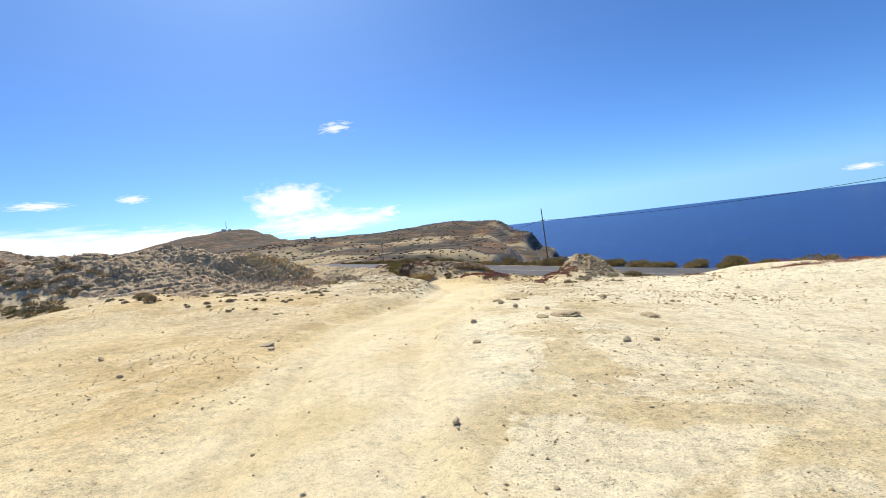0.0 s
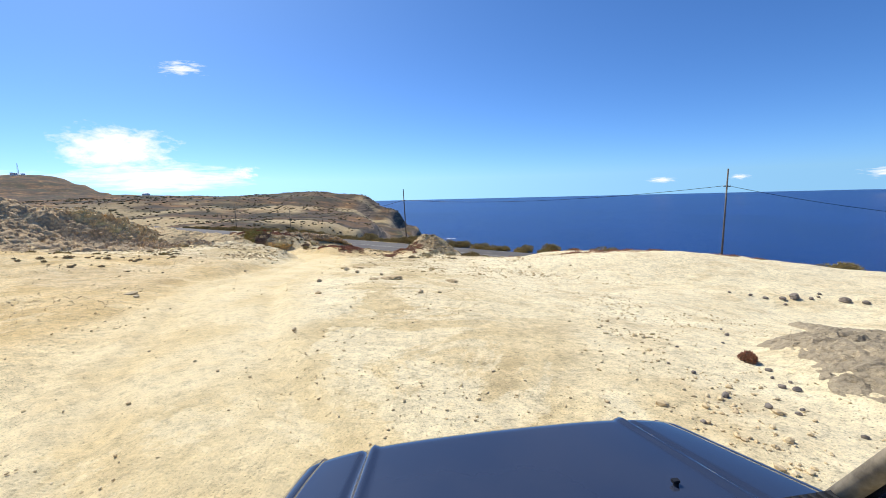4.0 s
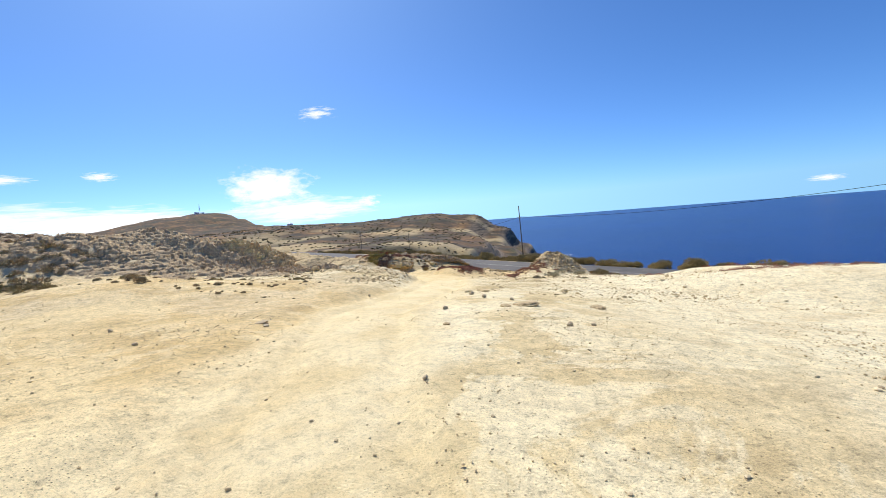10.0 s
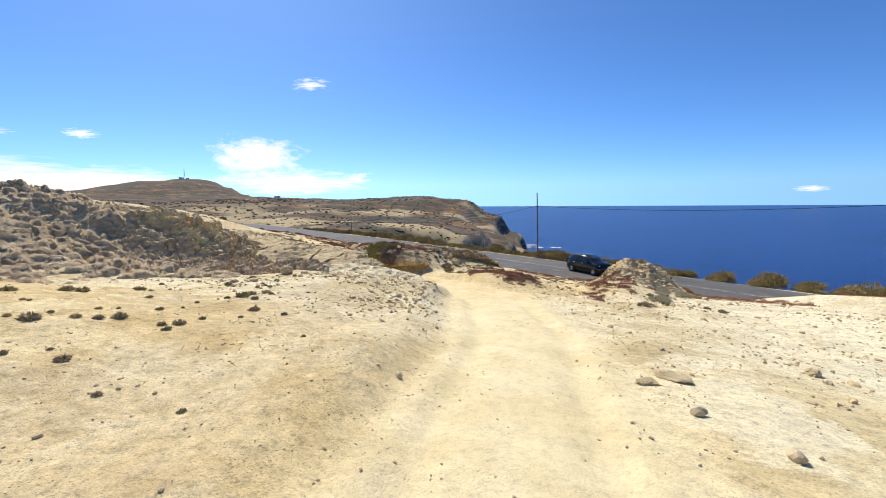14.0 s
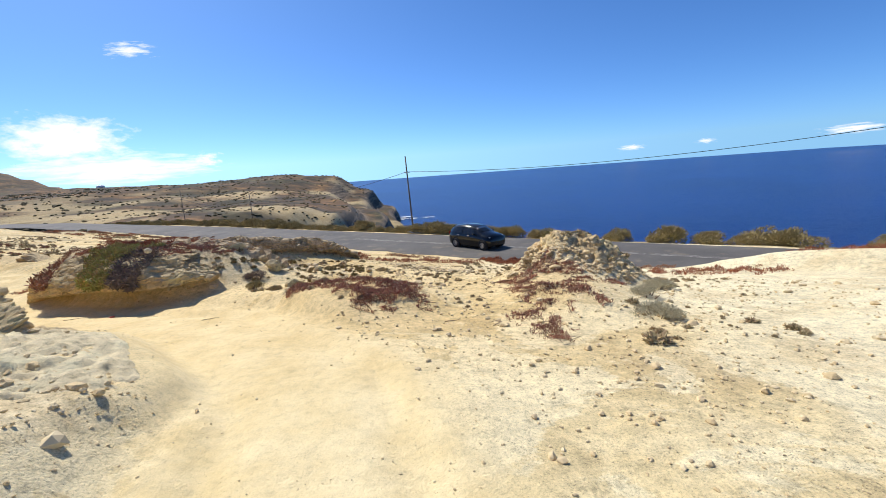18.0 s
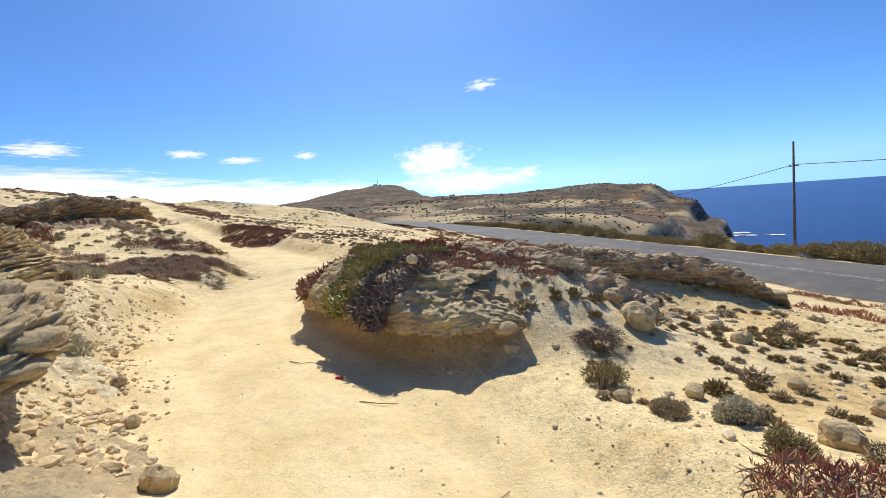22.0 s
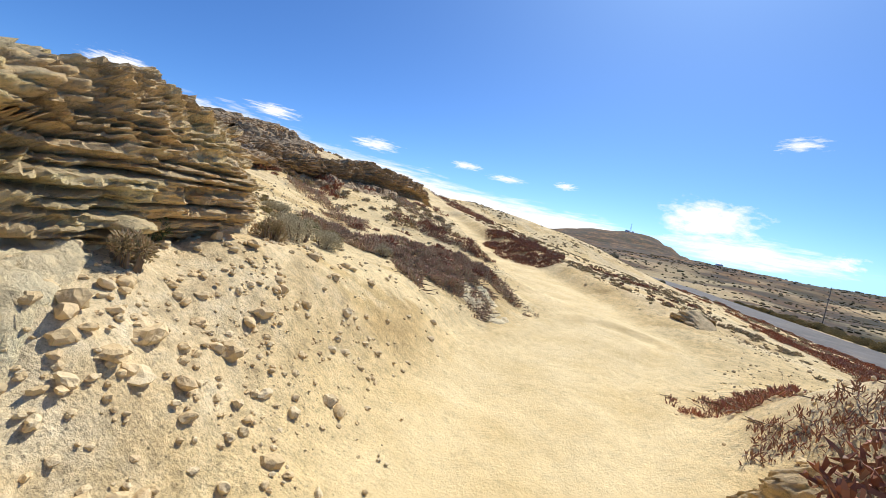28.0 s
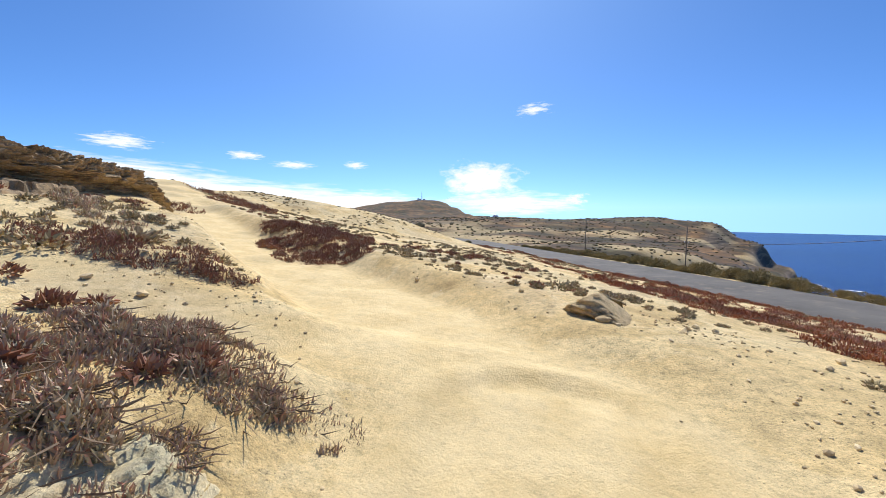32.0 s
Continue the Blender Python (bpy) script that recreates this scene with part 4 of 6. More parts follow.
x, y = pick(70000, -14, 9, 1.0, 25, lot_weight)
scatter_stones("pebbles", "small pale and brown pebbles strewn over the sand", x, y, np.minimum(0.022, rng.lognormal(-5.0, 0.45, len(x))), M_PEBBLE)
x, y = pick(15000, -13, 8, 1.2, 17, lambda x, y: (0.02 + 0.98 * smooth(0.12, 0.55, fbm(x, y, 1.1, 4, 73))) * (0.15 + 0.85 * off_track(x, y, 0.4, 1.4)))
scatter_stones("coarse_pebbles", "coarse brown pebbles lying in loose patches", x, y, np.minimum(0.028, rng.lognormal(-4.4, 0.4, len(x))), M_PEBBLE)
x, y = pick(2600, 1.6, 4.6, 2.2, 8.5, lambda x, y: np.exp(-((x - 2.35 - 0.2 * (y - 2.5) - 0.5 * fbm(x, y, 1.6, 3, 74)) / 0.42) ** 2) * (0.2 + 0.8 * smooth(-0.1, 0.4, fbm(x, y, 0.6, 3, 75))))
scatter_stones("ridge_gravel", "brown gravel and clods in a loose ridge on the pale ground", x, y, np.minimum(0.045, rng.lognormal(-4.1, 0.5, len(x))), M_PEBBLE)
x, y = pick(24000, -30, 4, 14, 34, lambda x, y: off_track(x, y) * (0.2 + 0.8 * smooth(-0.1, 0.5, fbm(x, y, 2.2, 3, 72))))
scatter_stones("gravel", "brown gravel and crumbs of limestone beside the track", x, y, rng.lognormal(-4.1, 0.5, len(x)), M_PEBBLE)
x, y = pick(8500, -30, 6, 8, 31, lambda x, y: off_track(x, y, 1.2, 1.9) * rocky(x, y))
scatter_stones("rubble", "broken limestone rubble on the rocky bank", x, y, np.minimum(0.08, rng.lognormal(-3.5, 0.55, len(x))), M_STONE, True, 0.38)
x, y = pick(4200, -2.2, 1.4, 23.8, 27.5, lambda x, y: bump(x, y, -0.4, 25.6, 1.8, 1.8, 0, 0.6))
scatter_stones("mound_rubble", "heaped pale limestone lumps on the mound", x, y, np.minimum(0.1, rng.lognormal(-3.5, 0.45, len(x))), M_STONE, True, 0.2)
x, y = pick(5200, -10, -2.5, 24.4, 31, lambda x, y: off_track(x, y, 1.3, 2.0) * smooth(-0.3, 0.4, fbm(x, y, 1.5, 3, 77)))
scatter_stones("verge_rubble", "broken limestone pieces between track and road", x, y, np.minimum(0.11, rng.lognormal(-3.95, 0.6, len(x))), M_CLOD, True, 0.35)
x, y = pick(5200, -13, -6.2, 15.5, 22.6, lambda x, y: off_track(x, y, 1.3, 1.9) * smooth(-0.35, 0.3, fbm(x, y, 1.8, 3, 78)))
scatter_stones("crust_rubble", "pale limestone crumbs on the crusted slope", x, y, np.minimum(0.075, rng.lognormal(-4.0, 0.55, len(x))), M_STONE, True, 0.35)
x, y = pick(2600, -3.4, 7.0, 13.0, 24.5, lambda x, y: off_track(x, y, 1.0, 2.2) * (0.15 + 0.85 * smooth(-0.15, 0.4, fbm(x, y, 1.7, 3, 80))))
scatter_stones("bend_stones", "pale tan limestone stones strewn over the sand at the bend", x, y, np.minimum(0.075, rng.lognormal(-3.9, 0.5, len(x))), M_STONE, True, 0.35)
x, y = pick(3200, -15.9, -11.0, 22.5, 24.6, lambda x, y: off_track(x, y, 0.9, 1.3) * (0.1 + 0.9 * smooth(-0.1, 0.3, fbm(x, y, 0.5, 3, 88))))
scatter_stones("bank_clods", "crumbled tan limestone clods on the steep sandy bank", x, y, np.minimum(0.055, rng.lognormal(-4.3, 0.55, len(x))), M_STONE, True, 0.3)
x, y = pick(650, -20.5, -16.6, 22.4, 24.1, lambda x, y: off_track(x, y, 1.3, 1.9) * (0.1 + 0.9 * smooth(-0.1, 0.3, fbm(x, y, 0.9, 3, 99))))
scatter_stones("slope_rubble", "tan limestone rubble between the shelf and the ice plant", x, y, np.minimum(0.065, rng.lognormal(-4.1, 0.55, len(x))), M_CLOD, True, 0.35)
x, y = pick(9000, -17.5, -9.5, 21.0, 25.4, lambda x, y: off_track(x, y, 1.1, 1.5) * (0.08 + 0.92 * smooth(0.0, 0.35, fbm(x, y, 0.8, 4, 79))))
scatter_stones("bank_rubble", "yellow limestone rubble fallen from the bluff", x, y, np.minimum(0.07, rng.lognormal(-3.85, 0.55, len(x))), M_STONE, True, 0.4)


def stone(x, y, r, seed, label, tall=0.75, material=None):
    big = r > 0.15
    p = (ICO3_V if big else ICO2_V).copy()
    r = r * 0.6
    p = p * (1 + 0.65 * fbm3(p + seed, 0.9, 5, seed, 0.75))[:, None] * np.array([1.0, 0.75, tall]) * r
    me = fast_mesh("stone", p, ICO3_F if big else ICO2_F, material or M_STONE, False)
    ob = new("stone", me)
    ob.matrix_world = pose(x, y, ground_z(x, y) + r * tall * 0.55, 0, 0, seed * 47)
    return tagged(ob, label, "stone", "single stones on the open ground")


for j, (x, y, r) in enumerate(((10.4, 11.7, 0.34), (10.05, 11.7, 0.2), (9.7, 11.9, 0.16), (9.4, 12.1, 0.14), (10.8, 11.6, 0.16), (11.5, 11.3, 0.3), (11.8, 11.0, 0.2), (9.9, 11.4, 0.12), (11.1, 11.7, 0.12), (8.9, 12.3, 0.12), (11.3, 11.9, 0.14),
                               (4.3, 5.7, 0.085), (4.55, 6.2, 0.06), (3.9, 5.2, 0.05), (3.62, 4.05, 0.075), (3.5, 3.85, 0.05), (3.58, 3.72, 0.05), (3.42, 3.62, 0.085), (3.5, 3.55, 0.09), (2.72, 3.41, 0.09), (2.97, 3.22, 0.085),
                               (3.12, 3.08, 0.06), (3.22, 3.16, 0.05), (2.75, 3.95, 0.07), (2.62, 4.2, 0.05), (3.05, 4.8, 0.05), (4.6, 4.9, 0.1), (5.3, 5.6, 0.12), (2.2, 2.9, 0.06), (3.3, 2.7, 0.06), (3.75, 2.95, 0.08))):
    stone(x, y, 0.75 * r, j + 1, "dark grey stone half sunk in pale sand", 0.65, M_DARKSTONE)
for j, (x, y, r, tall) in enumerate(((-1.1, 10.1, 0.5, 0.16), (-1.5, 9.8, 0.25, 0.2), (-2.55, 13.3, 0.35, 0.2), (-2.9, 13.0, 0.2, 0.3), (-0.2, 14.9, 0.22, 0.5), (0.4, 10.6, 0.3, 0.2), (-2.25, 7.8, 0.12, 0.4))):
    stone(x, y, r, j + 70, "flat tan limestone slab flush with the sand", tall, M_ROCK)
for j, (x, y, r) in enumerate(((-0.26, 7.8, 0.09), (-1.81, 5.14, 0.06), (-5.76, 12.36, 0.09), (-2.65, 12.1, 0.12), (-2.64, 9.26, 0.1), (-2.2, 11.4, 0.13), (-1.5, 11.2, 0.1), (0.1, 7.9, 0.07),
                               (-3.89, 21.26, 0.06), (-3.6, 21.4, 0.06), (-8.0, 6.6, 0.09), (-6.6, 5.9, 0.07))):
    stone(x, y, r, j + 20, "tan angular limestone block on the open sand", 0.75, M_CLOD)
for j, (x, y, r) in enumerate(((-7.95, 26.6, 0.34), (-7.3, 25.4, 0.15), (-8.3, 26.9, 0.2), (-7.0, 27.2, 0.18), (-6.9, 25.0, 0.16), (-6.5, 24.75, 0.2), (-7.75, 24.95, 0.12), (-6.1, 25.9, 0.16), (-5.6, 27.0, 0.18), (-6.6, 26.1, 0.14), (-9.9, 22.45, 0.2), (-11.95, 22.85, 0.12), (-11.0, 22.65, 0.12), (-10.4, 17.2, 0.3))):
    stone(x, y, r, j + 40, "brown limestone boulder beside the sandy track", 0.8, M_ROCK)
stone(-5.7, 7.6, 0.22, 63, "flat crumbly clod of dry earth on the open sand", 0.18, M_CLOD)
stone(-5.5, 7.45, 0.12, 64, "flat crumbly clod of dry earth on the open sand", 0.3, M_CLOD)
stone(-10.25, 25.45, 0.13, 61, "rounded white stone lying on the outcrop", 0.8, M_ROCK_PALE).location.z = -0.33
sk = stone(-55.5, 24.0, 0.9, 62, "flat brown rock perched on the ridge", 0.45, M_ROCK)
sk.location.z = ground_z(-55.5, 24) + 0.15


# ---------------------------------------------------------------- plants
def leaf_prisms(root, way, length, width):
    """Fleshy three-sided leaves: a root, a direction, a length and a width for each."""
    c = len(root)
    side = np.cross(way, rng.normal(0, 1, (c, 3)))
    side /= np.linalg.norm(side, axis=1)[:, None]
    third = np.cross(way, side)
    ring = []
    for a in (0, 2.094, 4.189):
        ring.append(side * math.cos(a) + third * math.sin(a))
    ring = np.stack(ring, 1)
    low = root[:, None] + ring * (width * 0.32)[:, None, None]
    mid = root[:, None] + (way * (length * 0.6)[:, None])[:, None] + ring * (width * 0.5)[:, None, None]
    tip = (root + way * length[:, None] + rng.normal(0, 0.12, (c, 3)) * length[:, None])[:, None]
    v = np.concatenate([low, mid, tip], 1)
    f = np.array([(0, 1, 4), (0, 4, 3), (1, 2, 5), (1, 5, 4), (2, 0, 3), (2, 3, 5), (3, 4, 6), (4, 5, 6), (5, 3, 6)])
    return v.reshape(-1, 3), (f[None] + (np.arange(c) * 7)[:, None, None]).reshape(-1, 3)


def leaf_spikes(root, way, length, width):
    """Small pointed leaves with three sides."""
    c = len(root)
    side = np.cross(way, rng.normal(0, 1, (c, 3)))
    side /= np.linalg.norm(side, axis=1)[:, None]
    third = np.cross(way, side)
    ring = [root + (side * math.cos(a) + third * math.sin(a)) * (width * 0.5)[:, None] for a in (0, 2.094, 4.189)]
    v = np.stack(ring + [root + way * length[:, None]], 1)
    f = np.array([(0, 1, 3), (1, 2, 3), (2, 0, 3)])
    return v.reshape(-1, 3), (f[None] + (np.arange(c) * 4)[:, None, None]).reshape(-1, 3)


def ice_plant(label, blobs, per_m2, length, material, seed, holes=0.0, lift=0.0, spread=0.55, ground=None, group="ice plant mats"):
    """A creeping mat of finger-leaved plants over an ellipse (x, y, rx, ry, turn); several ellipses make several mats."""
    if len(blobs) > 1:
        for b in blobs:
            ice_plant(label, [b], per_m2, length, material, seed, holes, lift, spread, ground, group)
        return None
    xs, ys = [], []
    for cx, cy, rx, ry, turn in blobs:
        c = int(2.4 * per_m2 * math.pi * rx * ry * 1.25)
        a, r = rng.uniform(0, 2 * np.pi, c), np.sqrt(rng.uniform(0, 1.2, c))
        lx, ly = rx * r * np.cos(a), ry * r * np.sin(a)
        t = radians(turn)
        x, y = cx + lx * math.cos(t) - ly * math.sin(t), cy + lx * math.sin(t) + ly * math.cos(t)
        keep = (fbm(x, y, min(rx, ry) * 0.9, 4, seed) * 0.9 + 0.42 - holes > (r - 0.55) * 1.1)
        xs.append(x[keep])
        ys.append(y[keep])
    x, y = np.concatenate(xs), np.concatenate(ys)
    z = height(x, y) if ground is None else ground(x, y)
    hump = np.clip(fbm(x, y, 0.35, 3, seed + 5), -0.3, 1) * length * 1.7
    root = np.stack([x, y, z + hump + lift - 0.01], 1)
    c = len(x)
    way = np.stack([rng.normal(0, spread, c), rng.normal(0, spread, c), rng.uniform(0.7, 1.3, c)], 1)
    way /= np.linalg.norm(way, axis=1)[:, None]
    ln = 0.72 * length * rng.uniform(0.5, 1.25, c)
    v, f = leaf_prisms(root, way, ln, ln * 0.18)
    ob = new("ice_plant_mat")
    ob.location = (float(x.mean()), float(y.mean()), float(z.min()))
    inv = Matrix.Translation(ob.location).inverted()
    leaves = tagged(new("leaves", fast_mesh("leaves", v, f, material, False)), kind="stuff")
    k = rng.choice(c, min(c, 40 + c // 40), replace=False)
    run = np.stack([rng.normal(0, 1, len(k)), rng.normal(0, 1, len(k)), np.zeros(len(k))], 1)
    run /= np.linalg.norm(run, axis=1)[:, None]
    v, f = leaf_prisms(root[k] + np.array([0, 0, 0.012]), run, np.full(len(k), 2.2 * length), np.full(len(k), 0.012))
    stems = tagged(new("runner_tangle", fast_mesh("runner_tangle", v, f, M_STICK, False)), kind="stuff")
    for part_ in (leaves, stems):
        part_.parent = ob
        part_.matrix_parent_inverse = inv
    return tagged(ob, label, "ice plant", group)


def surface_of(name, cell=0.1):
    """The top of a thing as a function of the plan."""
    top = {}
    for v in bpy.data.objects[name].data.vertices:
        k = (int(v.co.x // cell), int(v.co.y // cell))
        top[k] = max(top.get(k, -99), v.co.z)

    def at(x, y):
        g = height(x, y)
        return np.maximum(g, np.array([top.get((int(a // cell), int(b // cell)), -99) for a, b in zip(x, y)]))
    return at


on_outcrop = surface_of("rock_outcrop")
ice_plant("dark red ice plant mat creeping over the sand bank", [(-5.6, 24.0, 1.35, 1.0, -8), (-4.7, 23.3, 0.7, 0.6, 20), (-6.6, 24.1, 0.6, 0.5, 0), (-5.1, 22.8, 0.5, 0.55, 0), (-4.2, 22.7, 0.3, 0.4, 10)], 900, 0.085, M_RED, 101, 0.22)
ice_plant("dry purple ice plant on the near side of the mound", [(-2.2, 23.3, 0.4, 0.85, 10), (-1.9, 22.4, 0.75, 0.45, -20), (-2.5, 21.5, 0.33, 0.85, 15), (-2.1, 24.5, 0.35, 0.6, 20), (-1.5, 22.9, 0.5, 0.4, -20), (-1.5, 25.0, 0.4, 0.7, 20), (-1.1, 24.2, 0.55, 0.4, -20), (-0.6, 23.6, 0.6, 0.3, -10)], 850, 0.085, M_RED, 102, 0.12)
ice_plant("dark red ice plant strips along the crest of the open ground", [(7.0, 19.4, 1.2, 0.4, -25), (8.7, 18.8, 1.0, 0.35, -20), (9.7, 18.7, 0.5, 0.3, 0), (12.1, 17.0, 0.6, 0.35, -30), (12.9, 16.7, 0.5, 0.25, -20)], 420, 0.09, M_RED, 107, 0.15)
ice_plant("green ice plant hanging over the outcrop lip", [(-11.35, 25.95, 0.55, 0.5, -15), (-10.9, 26.3, 0.5, 0.35, 0)], 1500, 0.12, M_GREEN, 103, -0.3, 0.0, 0.5, on_outcrop)
ice_plant("rust red ice plant crowning the outcrop", [(-11.1, 26.75, 0.75, 0.35, 0)], 1300, 0.12, M_ORANGE, 105, -0.2, 0.0, 0.5, on_outcrop)
ice_plant("dark purple ice plant on top of the outcrop", [(-9.6, 26.9, 0.8, 0.35, -10), (-10.25, 26.1, 0.5, 0.4, 0), (-12.4, 26.9, 0.6, 0.4, -25)], 1300, 0.08, M_RED, 104, -0.2, 0.0, 0.5, on_outcrop)


def hanging(label, x0, x1, y, top, drop, material, seed, count):
    x = rng.uniform(x0, x1, count)
    mid, half = (x0 + x1) / 2, (x1 - x0) / 2
    t = rng.uniform(0, 1, count) ** 0.8
    keep = t < 1 - 0.5 * ((x - mid) / half) ** 2 + 0.25 * fbm(x, x * 0, 0.2, 3, seed)
    x, t = x[keep], t[keep]
    c = len(x)
    yy = np.interp(x, [p[0] for p in OUT_LINE][::-1], [p[1] for p in OUT_LINE][::-1]) + y + 0.85 * np.clip(1 - 1.5 * t, 0, 1) - 0.1 * np.clip(1.5 * t, 0, 1)
    root = np.stack([x, yy + rng.normal(0, 0.05, c), top - t * drop], 1)
    way = np.stack([rng.normal(0, 0.5, c), rng.normal(-0.45, 0.35, c), rng.normal(0.35, 0.5, c)], 1)
    way /= np.linalg.norm(way, axis=1)[:, None]
    ln = 0.1 * rng.uniform(0.6, 1.3, c)
    v, f = leaf_prisms(root, way, ln, ln * 0.26)
    ob = new("ice_plant_curtain")
    leaves = tagged(new("leaves", fast_mesh("leaves", v, f, material, False)), kind="stuff")
    leaves.parent = ob
    return tagged(ob, label, "ice plant", "ice plant on the outcrop")


hanging("grey-green ice plant curtain hanging down the outcrop", -11.8, -10.95, -0.1, -0.36, 0.75, M_GREEN, 7, 2000)
hanging("dead purple ice plant curtain on the outcrop face", -10.95, -10.2, -0.1, -0.36, 0.75, M_PURPLE, 8, 2300)
hanging("dry brown stems hanging from the outcrop end", -13.4, -12.6, -0.1, -0.6, 0.5, M_BROWN, 9, 700)

MATS = (
    ("grey-green ice plant mat on the sandy bank", [(-19.7, 24.9, 0.9, 0.6, 70), (-20.3, 26.0, 0.8, 0.7, 0), (-20.1, 27.2, 1.05, 0.65, 60), (-19.3, 28.0, 0.6, 0.33, 40), (-19.15, 26.3, 0.6, 0.42, 40)], 2100, 0.125, M_GREY, -0.1),
    ("grey-green ice plant trailing down the bank", [(-18.7, 25.62, 0.85, 0.14, 0), (-18.75, 26.25, 0.42, 0.34, 30)], 2400, 0.11, M_GREY, -0.25),
    ("ice plant mat with red tips high on the bank", [(-21.6, 25.1, 0.8, 0.5, 20)], 520, 0.12, M_GREY, 0.1),
    ("small scattered ice plant clumps on bare sand", [(-18.5, 26.95, 0.25, 0.18, 0), (-18.2, 26.75, 0.18, 0.16, 20), (-18.9, 27.3, 0.2, 0.16, 0), (-19.6, 24.5, 0.5, 0.4, 0)], 1500, 0.075, M_GREY, -0.1),
    ("dark ice plant clump at the end of the outcrop", [(-15.1, 28.2, 0.55, 0.45, 0)], 1000, 0.09, M_RED, 0.0),
    ("low reddish ice plant strip along the side track", [(-23.4, 28.8, 0.95, 0.42, 39), (-24.7, 27.9, 1.1, 0.55, 39)], 420, 0.13, M_BROWN, 0.02),
    ("dark brown ice plant patch on the pale slope", [(-26.3, 32.9, 1.3, 0.7, 30), (-28.3, 34.0, 1.7, 1.1, 40), (-30.4, 35.4, 1.9, 1.4, 40)], 600, 0.15, M_BROWN, -0.3),
    ("rust red ice plant high on the rocky hillside", [(-31, 26.2, 2.4, 0.7, 20), (-34.5, 27.2, 2.2, 0.6, 15), (-27.5, 25.2, 1.4, 0.45, 20)], 240, 0.16, M_ORANGE, 0.12),
    ("dull green ice plant on the hillside", [(-24.3, 24.6, 1.5, 0.6, 15), (-27.5, 28.6, 2.2, 0.5, 10), (-37, 30.6, 3.2, 0.7, 10)], 240, 0.15, M_GREY, 0.1),
    ("brown ice plant along the crest", [(-42, 37.5, 4, 0.8, 10), (-50, 40, 5, 0.9, 15), (-39, 33.2, 2.2, 0.6, 10)], 130, 0.2, M_BROWN, 0.05),
    ("dark red ice plant patch at the edge of open ground", [(6.6, 21.7, 1.1, 0.5, -8), (8.3, 21.6, 1.3, 0.6, -5)], 500, 0.1, M_RED, 0.05),
    ("dark red ice plant at the far edge of the clearing", [(11.6, 20.4, 1.6, 0.6, -12), (14.6, 19.2, 1.4, 0.5, -15)], 380, 0.1, M_RED, 0.1),
    ("orange ice plant beside the tarred road", [(-0.2, 34.6, 1.3, 0.5, -30), (1.8, 33.7, 1.2, 0.6, -25), (3.4, 32.4, 0.8, 0.4, -30)], 900, 0.17, M_ORANGE, -0.05),
    ("dull green ice plant at the foot of the bluff", [(-18.8, 10.0, 1.1, 0.5, 15), (-17.1, 10.6, 0.95, 0.5, 25), (-16.1, 10.5, 0.6, 0.4, 25), (-20.4, 8.9, 0.9, 0.35, 15)], 560, 0.12, M_BUSH, 0.25),
    ("orange ice plant below the rocky mound", [(-21.3, 9.5, 1.7, 0.6, 18), (-19.7, 10.2, 0.7, 0.3, 18)], 620, 0.16, M_RUST, 0.12),
    ("brown ice plant beside the outcrop shelf", [(-13.8, 27.4, 0.7, 0.5, 0), (-12.2, 27.8, 0.9, 0.5, 0)], 700, 0.08, M_BROWN, 0.05),
)
for j, (label, blobs, dens, ln, mat, holes) in enumerate(MATS):
    ice_plant(label, blobs, dens, ln, mat, 120 + 3 * j, holes)
for j in range(22):
    s = 7 + j * 3.4
    cx, cy = road_point(s, 25.6 + 1.3 * math.sin(j * 2.3))
    ex, ey = road_point(s + 1.7, 22.6 + 1.2 * math.sin(j * 1.3))
    ice_plant("rust red ice plant strip on the road bank", [(cx, cy, 2.0, 0.9, -39)] + ([(ex, ey, 1.5, 0.6, -30)] if s > 22 else []), 230, 0.12, M_ORANGE if j % 3 else M_BROWN, 180 + j, 0.1, group="ice plant on the road bank")

for j in range(9):
    cx, cy = road_point(29 + j * 2.6, 19.6 + 0.9 * math.sin(j * 1.9))
    ice_plant("rust red ice plant strip above the road bank", [(cx, cy, 1.1, 0.5, -35)], 420, 0.1, M_ORANGE if j % 3 else M_RED, 260 + j, 0.12, group="ice plant on the road bank")


def low_scrub(name, label, x, y, size, material, blades=110, kind="stuff"):
    """Low cushions of short stiff twigs, all in one mesh."""
    c = len(x)
    z = height(x, y)
    way = rng.normal(0, 1, (c, blades, 3))
    way[..., 2] = np.abs(way[..., 2]) * 0.8 + 0.12
    way /= np.linalg.norm(way, axis=2)[..., None]
    root = np.stack([x, y, z], 1)[:, None] + way * (size * 0.62)[:, None, None] * np.array([1, 1, 0.6]) * rng.uniform(0.45, 1.0, (c, blades, 1)) * rng.uniform(0.75, 1.25, (c, 1, 1))
    ln = np.repeat(np.minimum(size * 0.34, 0.03 + 0.14 * size), blades) * rng.uniform(0.6, 1.3, c * blades)
    way = way + rng.normal(0, 0.35, way.shape)
    way /= np.linalg.norm(way, axis=2)[..., None]
    v, f = leaf_spikes(root.reshape(-1, 3), way.reshape(-1, 3), ln, ln * 0.6)
    ob = new(name, fast_mesh(name, v, f, material, False))
    return tagged(ob, label, "scrub", kind=kind)


